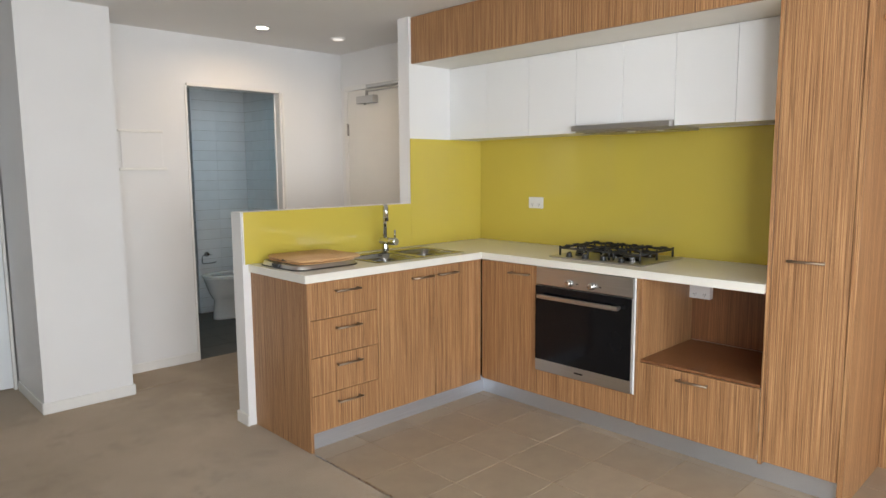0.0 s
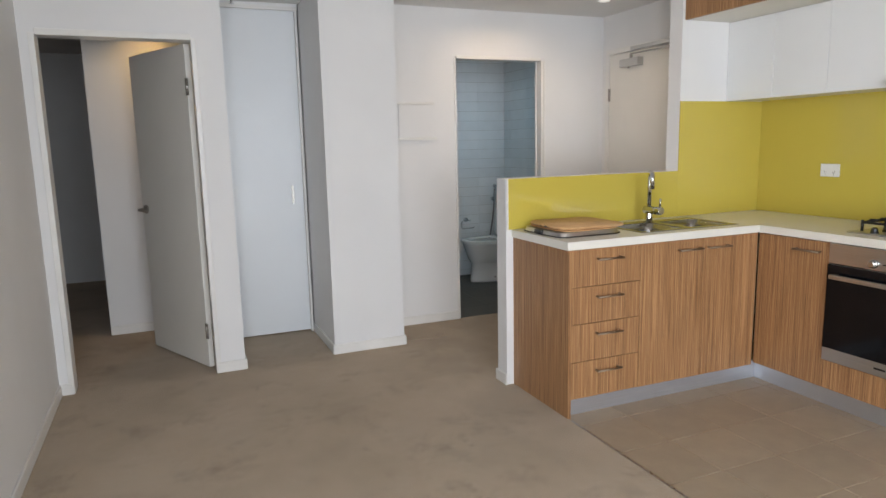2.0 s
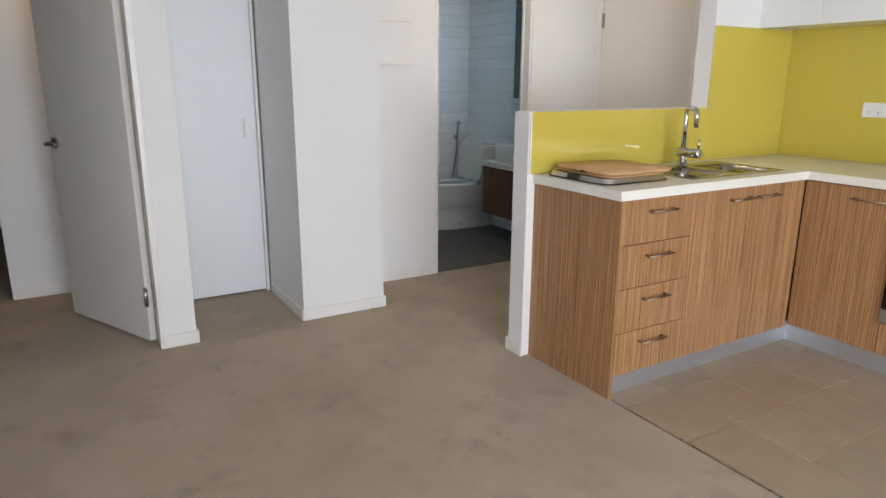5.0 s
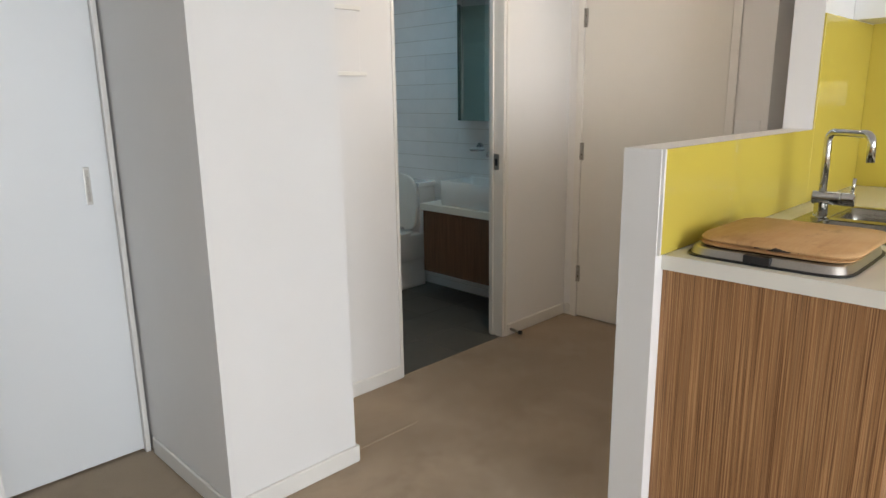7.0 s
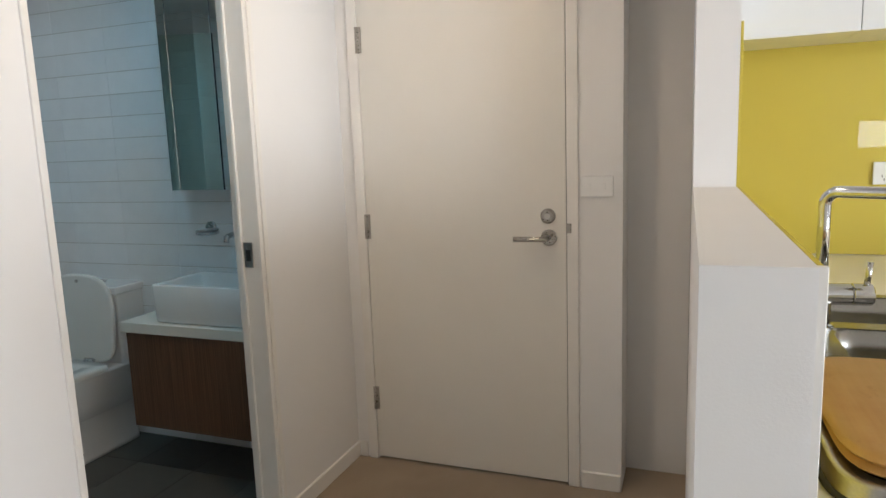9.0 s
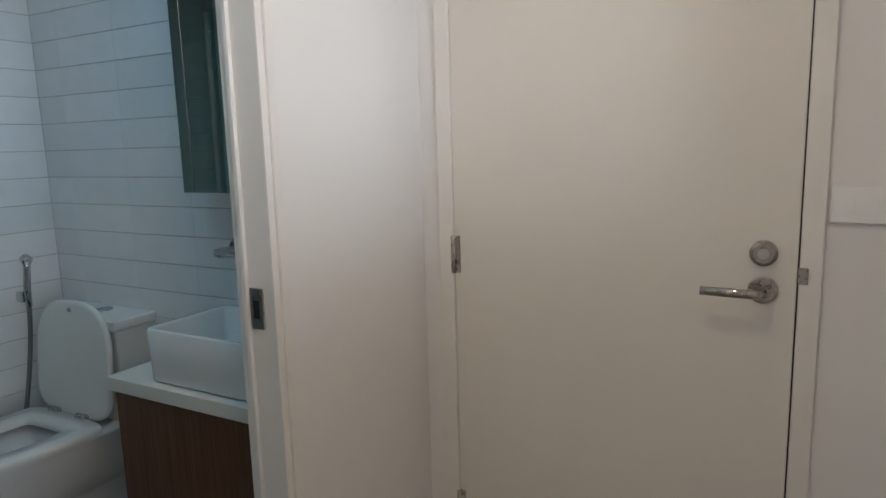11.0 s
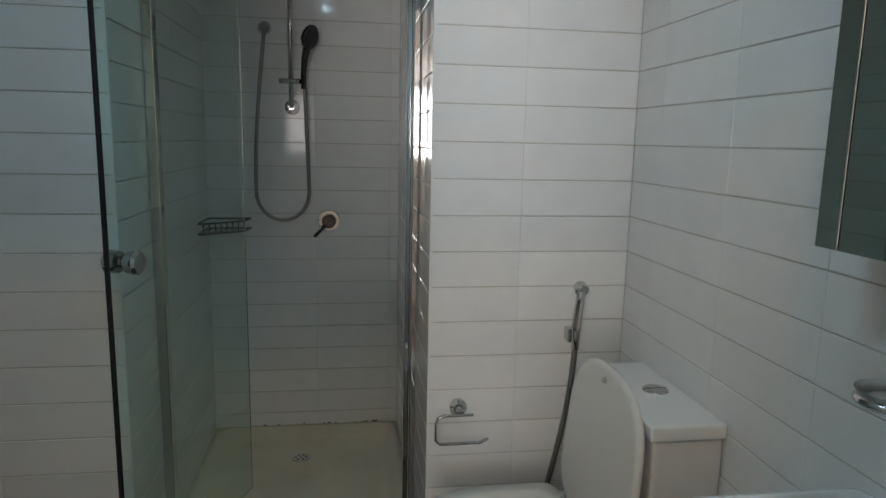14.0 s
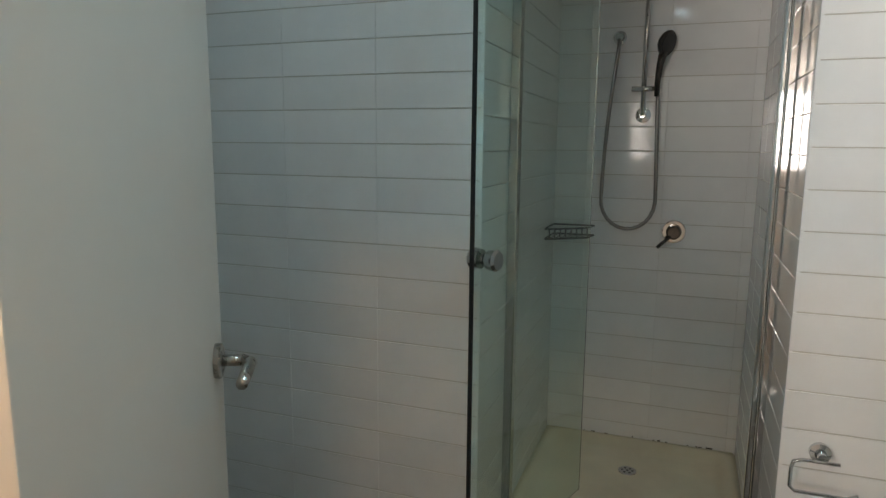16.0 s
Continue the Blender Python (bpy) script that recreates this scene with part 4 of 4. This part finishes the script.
shower_right = struct("wall_shower_right", box(bmesh.new(), SR + 0.0030, SR + 0.1, YB + 0.10, SB + 0.008, 0, H), GROUT, "white tiled side wall of the shower", "wall")
vanity_wall = struct("wall_vanity", box(bmesh.new(), XB + 0.0030, XB + 0.055, YH + 0.094, YB + 0.008, 0, H), GROUT, "white tiled wall behind basin and toilet", "wall")
bath_side = struct("wall_bath_west", box(bmesh.new(), 0.948, 0.959, 5.06, YB, 0, H), GROUT, "white tiled bathroom side wall", "wall")

tray_ob = thing("shower_tray", "aged cream acrylic shower tray", "shower tray")
rings = [rounded((SL + SR) / 2, (SF + SB) / 2 - 0.02, 0.388, 0.418, 0.0, 30), rounded((SL + SR) / 2, (SF + SB) / 2 - 0.02, 0.388, 0.418, 0.075, 30),
         rounded((SL + SR) / 2, (SF + SB) / 2, 0.352, 0.362, 0.075, 12), rounded((SL + SR) / 2, (SF + SB) / 2, 0.338, 0.348, 0.040, 9), rounded((SL + SR) / 2, (SF + SB) / 2, 0.30, 0.31, 0.033, 8), rounded((SL + SR) / 2, (SF + SB) / 2, 0.03, 0.03, 0.029, 2)]
part("basin", loft(rings), TRAYP, tray_ob)
waste = part("waste", turned((2.352, 7.205, 0.031), (0, 0, 1), [(0, 0.036), (0.003, 0.035), (0.0035, 0.02)]), CHROME, tray_ob, "round chrome waste grate")
for k in range(7):
    a = k * math.pi / 3
    r = 0.02 if k < 6 else 0
    part("hole", turned((2.352 + r * math.cos(a), 7.205 + r * math.sin(a), 0.0341), (0, 0, 1), [(0, 0.005), (0.0008, 0.005)], 10), BLACKP, waste)
rnd = random.Random(4)
mould = thing("mould_spots", "dark mould specks along the tray joint", "stain", kind="stuff")
bm = bmesh.new()
for k in range(16):
    x = SL + 0.05 + rnd.random() * 0.68
    w = 0.003 + rnd.random() * 0.012
    box(bm, x, x + w, SB - 0.0015, SB + 0.002, 0.076, 0.078 + rnd.random() * 0.004)
part("specks", bm, DIRT, mould)

screen = thing("shower_screen", "chrome shower frame with a half-open glass pivot door", "shower screen")
part("frame_post", soft_box(SL + 0.001, SL + 0.030, SF - 0.022, SF + 0.022, 0.075, 2.10, 0.003), CHROME, screen)
part("frame_post", soft_box(SR - 0.022, SR - 0.001, SF - 0.022, SF + 0.022, 0.075, 2.10, 0.003), CHROME, screen)
part("frame_post", soft_box(SR - 0.040, SR - 0.024, SF - 0.012, SF + 0.012, 0.085, 2.09, 0.003), CHROME, screen)
part("sill", soft_box(SL + 0.031, SR - 0.041, SF - 0.020, SF + 0.020, 0.075, 0.098, 0.003), STEEL, screen)
part("head", soft_box(SL + 0.031, SR - 0.041, SF - 0.020, SF + 0.020, 2.075, 2.10, 0.003), CHROME, screen)
A, B = Vector((2.006, 6.205)), Vector((2.208, 6.86))
u = (B - A).normalized()
n = Vector((u.y, -u.x))


def upright(p, q, half, z0, z1):
    bm = bmesh.new()
    vs = []
    for z in (z0, z1):
        for s in (p - n * half, q - n * half, q + n * half, p + n * half):
            vs.append(bm.verts.new((s.x, s.y, z)))
    for f in ((3, 2, 1, 0), (4, 5, 6, 7), (0, 1, 5, 4), (1, 2, 6, 5), (2, 3, 7, 6), (3, 0, 4, 7)):
        bm.faces.new([vs[i] for i in f])
    return bm


gdoor = part("glass_door", upright(A, B, 0.003, 0.105, 2.06), GLASS, screen, "greenish clear glass pivot door")
gdoor.visible_shadow = False
part("door_seal", upright(A - u * 0.007, A - u * 0.0005, 0.005, 0.105, 2.06), SEAL, gdoor, "black rubber door seal")
k = A + u * 0.055
part("knob", turned((k.x, k.y, 1.02), (n.x, n.y, 0), [(0.003, 0.014), (0.010, 0.014), (0.014, 0.026), (0.036, 0.029), (0.043, 0.023)]), CHROME, gdoor, "round chrome knob")
part("knob", turned((k.x, k.y, 1.02), (-n.x, -n.y, 0), [(0.003, 0.014), (0.010, 0.014), (0.014, 0.026), (0.036, 0.029), (0.043, 0.023)]), CHROME, gdoor, "round chrome knob")

rail = thing("shower_rail", "chrome slide rail with hand shower and hose", "shower")
RX = 2.324
part("rail", rod((RX, SB - 0.055, 1.43), (RX, SB - 0.055, 2.12), 0.010), CHROME, rail)
part("lower_bracket", turned((RX, SB, 1.437), (0, -1, 0), [(0, 0.030), (0.004, 0.030), (0.007, 0.012), (0.05, 0.011)]), CHROME, rail)
part("upper_bracket", turned((RX, SB, 2.10), (0, -1, 0), [(0, 0.030), (0.004, 0.030), (0.007, 0.012), (0.05, 0.011)]), CHROME, rail)
sl = part("slider", rod((RX - 0.045, SB - 0.06, 1.535), (RX + 0.058, SB - 0.06, 1.535), 0.011), CHROME, rail)
hand = part("hand_shower", tube(bmesh.new(), [(RX + 0.050, SB - 0.07, 1.505), (RX + 0.050, SB - 0.075, 1.56), (RX + 0.056, SB - 0.085, 1.62), (RX + 0.068, SB - 0.095, 1.672)], [0.010, 0.011, 0.013, 0.017]), GUNM, rail, "dark chrome hand shower")
part("spray_head", turned((RX + 0.060, SB - 0.085, 1.705), (0.80, -0.52, -0.30), [(0, 0.018), (0.010, 0.040), (0.020, 0.048), (0.027, 0.048), (0.030, 0.043)]), GUNM, hand)
part("spray_face", turned((RX + 0.0843, SB - 0.1008, 1.6959), (0.80, -0.52, -0.30), [(0, 0.039), (0.002, 0.037)]), BLACKP, hand, "black spray face")
elbow = part("water_outlet", turned((RX - 0.104, SB, 1.74), (0, -1, 0), [(0, 0.026), (0.006, 0.026), (0.010, 0.018), (0.03, 0.016)]), CHROME, rail)
pts = [(RX - 0.104, SB - 0.028, 1.73)]
for i in range(0, 61):
    s = i / 60
    if s < 0.42:
        q = s / 0.42
        pts.append((RX - 0.104 - 0.042 * math.sin(q * math.pi / 2), SB - 0.035, 1.70 - q * 0.60))
    elif s < 0.62:
        a = math.pi + (s - 0.42) / 0.20 * math.pi
        pts.append((RX - 0.040 + 0.106 * math.cos(a), SB - 0.04, 1.10 + 0.118 * math.sin(a)))
    else:
        q = (s - 0.62) / 0.38
        pts.append((RX + 0.066 - 0.012 * q, SB - 0.04 - 0.03 * q, 1.10 + q * 0.41))
part("hose", tube(bmesh.new(), pts, 0.0075, 10), HOSE, rail, "flexible ribbed steel hose")

mix = thing("shower_mixer", "round chrome shower mixer with small lever", "tap")
MX, MZ = 2.467, 0.976
part("plate", turned((MX, SB, MZ), (0, -1, 0), [(0, 0.046), (0.004, 0.046), (0.007, 0.042)]), CHROME, mix)
part("cartridge", turned((MX, SB - 0.007, MZ), (0, -1, 0), [(0, 0.030), (0.035, 0.028), (0.04, 0.022)]), GUNM, mix, "dark metal cartridge cap")
part("lever", rod((MX - 0.008, SB - 0.04, MZ - 0.012), (MX - 0.060, SB - 0.052, MZ - 0.062), 0.007), GUNM, mix)

basket = thing("shower_basket", "small chrome wire corner basket on the shower wall", "basket")
bm = bmesh.new()
for z in (0.945, 0.985):
    tube(bm, [(SL + 0.002, SB - 0.20, z), (SL + 0.002, SB - 0.012, z), (SL + 0.175, SB - 0.012, z), (SL + 0.158, SB - 0.10, z), (SL + 0.02, SB - 0.20, z)], 0.004, 8, True)
for i in range(8):
    x = SL + 0.02 + i * 0.0195
    y = SB - 0.20 + (x - SL - 0.02) * 0.66
    tube(bm, [(x, SB - 0.012, 0.945), (x, y, 0.945), (x, y, 0.985)], 0.003, 6)
part("wire", bm, GUNM, basket)

# toilet
toilet = thing("toilet", "white close-coupled toilet with the lid up", "toilet")
TYC = 6.015


def dshape(x0, x1, hy, z, n=44, power=2.6):
    """A ring, square at the back and round at the front."""
    out = []
    xm = x1 - 0.20 * (x1 - x0)
    for i in range(n):
        a = 2 * math.pi * i / n
        c, s = math.cos(a), math.sin(a)
        y = TYC + hy * math.copysign(abs(s) ** (2 / power), s)
        x = xm + (x1 - xm if c > 0 else xm - x0) * math.copysign(abs(c) ** (2 / (power if c < 0 else 8)), c)
        out.append((x, y, z))
    return out


pan = [dshape(2.735, 3.30, 0.112, 0.0), dshape(2.735, 3.30, 0.112, 0.02), dshape(2.75, 3.30, 0.100, 0.185), dshape(2.738, 3.30, 0.116, 0.197), dshape(2.708, 3.30, 0.145, 0.26), dshape(2.678, 3.30, 0.178, 0.35), dshape(2.664, 3.30, 0.192, 0.395), dshape(2.666, 3.30, 0.192, 0.405),
       dshape(2.70, 3.05, 0.135, 0.405), dshape(2.735, 3.02, 0.108, 0.36), dshape(2.76, 2.98, 0.06, 0.25), dshape(2.80, 2.92, 0.03, 0.20)]
part("pan", loft(pan), CERAM, toilet)
seat = [dshape(2.657, 3.085, 0.200, 0.408), dshape(2.655, 3.085, 0.202, 0.420), dshape(2.663, 3.085, 0.196, 0.430), dshape(2.728, 3.01, 0.118, 0.430), dshape(2.736, 3.005, 0.112, 0.418), dshape(2.736, 3.005, 0.112, 0.408)]
part("seat", loft(seat, False, False), SEATP, toilet)
lidr = []
for off, sh in ((0.0, 0.012), (0.004, 0.0), (0.016, 0.0), (0.020, 0.012)):
    ring = []
    for i in range(44):
        a = 2 * math.pi * i / 44
        c, s = math.cos(a), math.sin(a)
        w = (0.203 - sh) * math.copysign(abs(s) ** 0.72, s)
        hgt = 0.19 + (0.20 - sh) * math.copysign(abs(c) ** (0.72 if c > 0 else 0.3), c)
        ring.append((3.090 + off + hgt * 0.09, TYC + w, 0.425 + hgt))
    lidr.append(ring)
part("lid", loft(lidr), SEATP, toilet, "raised toilet lid leaning on the cistern")
part("lid_buffer", turned((3.122, TYC, 0.785), (-1, 0, 0.09), [(0, 0.008), (0.006, 0.006)], 12), NICKEL, toilet)
for y in (-0.075, 0.075):
    part("hinge", rod((3.075, TYC + y - 0.022, 0.437), (3.075, TYC + y + 0.022, 0.437), 0.012), CHROME, toilet, "chrome seat hinge")
cist = part("cistern", soft_box(3.155, XB, TYC - 0.185, TYC + 0.185, 0.395, 0.722, 0.012, 3), CERAM, toilet)
cl = part("cistern_lid", soft_box(3.143, XB, TYC - 0.195, TYC + 0.195, 0.7225, 0.757, 0.008, 3), CERAM, toilet)
part("flush_button", turned((3.245, TYC, 0.757), (0, 0, 1), [(0, 0.030), (0.003, 0.029), (0.005, 0.022)]), CHROME, cl, "round chrome dual flush button")
part("button_gap", soft_box(3.217, 3.273, TYC - 0.001, TYC + 0.001, 0.7615, 0.7625, 0.0003, 1), BLACKP, cl)
part("base_plug", turned((2.95, TYC - 0.112, 0.05), (0, -1, 0), [(0, 0.010), (0.004, 0.009)], 12), NICKEL, toilet)

# vanity, basin, taps, mirror
vanity = thing("vanity_unit", "dark veneer wall-hung vanity with white top", "vanity")
part("cabinet", soft_box(3.012, XB - 0.001, YH + 0.115, 5.622, 0.205, 0.612, 0.002), WOOD_DK, vanity)
part("drawer_front", soft_box(2.994, 3.011, YH + 0.117, 5.620, 0.207, 0.608, 0.002), WOOD_DK, vanity)
part("top", soft_box(2.982, XB - 0.0005, YH + 0.113, 5.638, 0.613, 0.655, 0.003), STONE, vanity, "cream vanity top")
basin = thing("wash_basin", "square white ceramic basin on the vanity", "basin")
bcx, bcy, bhx, bhy = 3.155, 5.252, 0.152, 0.225
rings = [rounded(bcx, bcy, bhx - 0.008, bhy - 0.008, 0.6585, 22), rounded(bcx, bcy, bhx - 0.004, bhy - 0.004, 0.665, 22), rounded(bcx, bcy, bhx, bhy, 0.808, 22), rounded(bcx, bcy, bhx - 0.004, bhy - 0.004, 0.814, 22), rounded(bcx, bcy, bhx - 0.012, bhy - 0.012, 0.814, 20),
         rounded(bcx, bcy, bhx - 0.016, bhy - 0.016, 0.805, 18), rounded(bcx, bcy, bhx - 0.022, bhy - 0.022, 0.71, 12), rounded(bcx, bcy, bhx - 0.05, bhy - 0.05, 0.692, 8), rounded(bcx, bcy, 0.02, 0.02, 0.688, 2)]
part("bowl", loft(rings), CERAM, basin)
part("waste", turned((bcx, bcy, 0.689), (0, 0, 1), [(0, 0.03), (0.004, 0.028)]), CHROME, basin)

soap = thing("soap_dish", "frosted glass soap dish in a chrome wall ring", "soap dish")
SY, SZ = 5.380, 1.0
part("wall_rose", turned((XB, SY + 0.02, SZ + 0.012), (-1, 0, 0), [(0, 0.024), (0.012, 0.024), (0.014, 0.012), (0.03, 0.011)]), CHROME, soap)
bm = bmesh.new()
tube(bm, [(XB - 0.068 + 0.042 * math.cos(i * math.pi / 12), SY - 0.01 + 0.042 * math.sin(i * math.pi / 12), SZ - 0.006) for i in range(24)], 0.007, 8, True)
part("ring", bm, CHROME, soap)
part("dish", turned((XB - 0.068, SY - 0.01, SZ - 0.010), (0, 0, 1), [(0, 0.025), (0.004, 0.034), (0.014, 0.046), (0.018, 0.048), (0.017, 0.043), (0.007, 0.03)]), FROST, soap)
wtap = thing("basin_tap", "chrome wall-mounted basin spout and lever", "tap")
part("plate", turned((XB, 5.235, 0.985), (-1, 0, 0), [(0, 0.030), (0.006, 0.030), (0.009, 0.014)]), CHROME, wtap)
part("spout", tube(bmesh.new(), [(XB - 0.005, 5.235, 0.985), (XB - 0.09, 5.235, 0.988), (XB - 0.115, 5.235, 0.982), (XB - 0.122, 5.235, 0.96)], 0.012), CHROME, wtap)
part("mixer", turned((XB, 5.12, 0.985), (-1, 0, 0), [(0, 0.030), (0.006, 0.030), (0.009, 0.022), (0.045, 0.021)]), CHROME, wtap)

mirror = thing("mirror_cabinet", "frameless mirrored wall cabinet above the basin", "mirror cabinet")
part("carcass", box(bmesh.new(), 3.228, XB, 4.97, 5.503, 1.184, 2.19), MELA, mirror)
part("mirror_door", soft_box(3.207, 3.2275, 5.240, 5.459, 1.177, 2.195, 0.001, 1), MIRROR, mirror)
part("mirror_strip", soft_box(3.207, 3.2275, 5.4615, 5.505, 1.177, 2.195, 0.001, 1), MIRROR, mirror)
part("mirror_door", soft_box(3.207, 3.2275, 4.97, 5.237, 1.177, 2.195, 0.001, 1), MIRROR, mirror)

# bidet spray, paper holder
spray = thing("bidet_spray", "chrome bidet spray on its wall hook with hose", "bidet spray")
part("hook", soft_box(3.138, 3.161, YB - 0.038, YB, 0.775, 0.815, 0.006), CHROME, spray)
part("handle", tube(bmesh.new(), [(3.157, YB - 0.045, 0.76), (3.157, YB - 0.047, 0.83), (3.163, YB - 0.050, 0.90), (3.161, YB - 0.060, 0.93)], [0.011, 0.013, 0.012, 0.013]), CHROME, spray)
part("nozzle", turned((3.161, YB - 0.045, 0.937), (0, -0.9, -0.45), [(0, 0.017), (0.022, 0.019), (0.026, 0.015)]), CHROME, spray)
part("hose", tube(bmesh.new(), [(3.157 - 0.115 * (1 - math.cos(s / 16 * math.pi / 2)) , YB - 0.045 + 0.015 * math.sin(s / 16 * math.pi), 0.765 - 0.62 * s / 16) for s in range(17)], 0.008, 10), HOSE, spray, "flexible steel hose")
paper = thing("paper_holder", "chrome toilet paper holder without a roll", "paper holder")
PX, PZ = 2.843, 0.588
part("rose", turned((PX, YB, PZ), (0, -1, 0), [(0, 0.024), (0.012, 0.024), (0.015, 0.013), (0.045, 0.012)]), CHROME, paper)
part("bar", tube(bmesh.new(), [(PX + 0.035, YB - 0.05, PZ - 0.005), (PX - 0.045, YB - 0.05, PZ - 0.005), (PX - 0.062, YB - 0.05, PZ - 0.012), (PX - 0.066, YB - 0.05, PZ - 0.03), (PX - 0.066, YB - 0.05, PZ - 0.075), (PX - 0.055, YB - 0.05, PZ - 0.086), (PX + 0.055, YB - 0.05, PZ - 0.086), (PX + 0.078, YB - 0.05, PZ - 0.075)], 0.0045, 10), CHROME, paper)


# ---- tiles, one by one ----
TILE_MESH = {}


def tile_piece(w, h, mat, depth=0.008, r=0.0012):
    """An upright tile in its own plane: x along, z up, y outward from the wall."""
    key = (round(w, 4), round(h, 4), mat.name, depth)
    if key not in TILE_MESH:
        bm = box(bmesh.new(), 0, w, -depth, 0, 0, h)
        edges = [e for e in bm.edges if all(abs(v.co.y + depth) < 1e-6 for v in e.verts)]
        bmesh.ops.bevel(bm, geom=edges, offset=r, segments=1, affect="EDGES")
        TILE_MESH[key] = mesh_of("tile", bm, mat)
    return TILE_MESH[key]


TZ, TW, PITCH = 0.0968, 0.306, 0.0026


def tile_wall(parent, x, y, turn, length, start, z0=0.0, z1=BH, first=0.056):
    """Stacked courses along a wall from (x, y); turn is its heading; start the width of the first tile."""
    joints = [0.0]
    s = start
    while s < length - 0.02:
        joints.append(s)
        s += TW
    joints.append(length)
    rows = [z0]
    z = first
    while z < z1 - 0.015:
        if z > z0 + 0.015:
            rows.append(z)
        z += TZ
    rows.append(z1)
    rn = random.Random(int(length * 1000) + int(x * 77))
    for a, b in zip(joints, joints[1:]):
        for c, d in zip(rows, rows[1:]):
            ob = new("tile", tile_piece(b - a - 0.0003, d - c - PITCH, WTILE))
            ob.parent = parent
            ob.matrix_world = pose(x, y, c + PITCH / 2, 0, 0, turn) @ pose(a + 0.00015, 0.008 + rn.uniform(-0.0003, 0.0003), 0)


tile_wall(back, 0.962, YB, 0, SL - 0.962, 0.089)
tile_wall(back, SR, YB, 0, XB - SR, 0.245)
tile_wall(shower_back, SL, SB, 0, SR - SL, 0.13, 0.0, BH, 0.037)
tile_wall(shower_left, SL, YB + 0.001, 90, SB - YB, 0.295, 0.0, BH, 0.037)
tile_wall(shower_right, SR, SB, -90, SB - YB - 0.001, 0.20, 0.0, BH, 0.037)
tile_wall(bath_side, 0.962, 5.062, 90, YB - 5.062, 0.20)
tile_wall(vanity_wall, XB, YB, -90, YB - (YH + 0.096), 0.15)


def floor_tiles(parent, xs, ys, mat, gap=0.004):
    rn = random.Random(9)
    for x0, x1 in zip(xs, xs[1:]):
        for y0, y1 in zip(ys, ys[1:]):
            ob = new("tile", tile_piece(x1 - x0 - gap, y1 - y0 - gap, mat, 0.006, 0.0012))
            ob.parent = parent
            ob.matrix_world = pose(x0 + gap / 2, y0 + gap / 2, -0.006 + rn.uniform(-0.0004, 0.0003), -90, 0, 0)


kx = [1.758] + [2.040 + 0.315 * i for i in range(0, 5)] + [3.58]
ky = [-0.45] + [-0.10 + 0.31 * i for i in range(0, 10)] + [2.858]
floor_tiles(kitchen_floor, kx, ky, FLOORT)
bxs = [0.962 + 0.3 * i for i in range(8)] + [3.33]
bys = [4.802 + 0.3 * i for i in range(6)] + [6.62]
floor_tiles(bath_floor, bxs, bys, BATHFL, 0.0016)
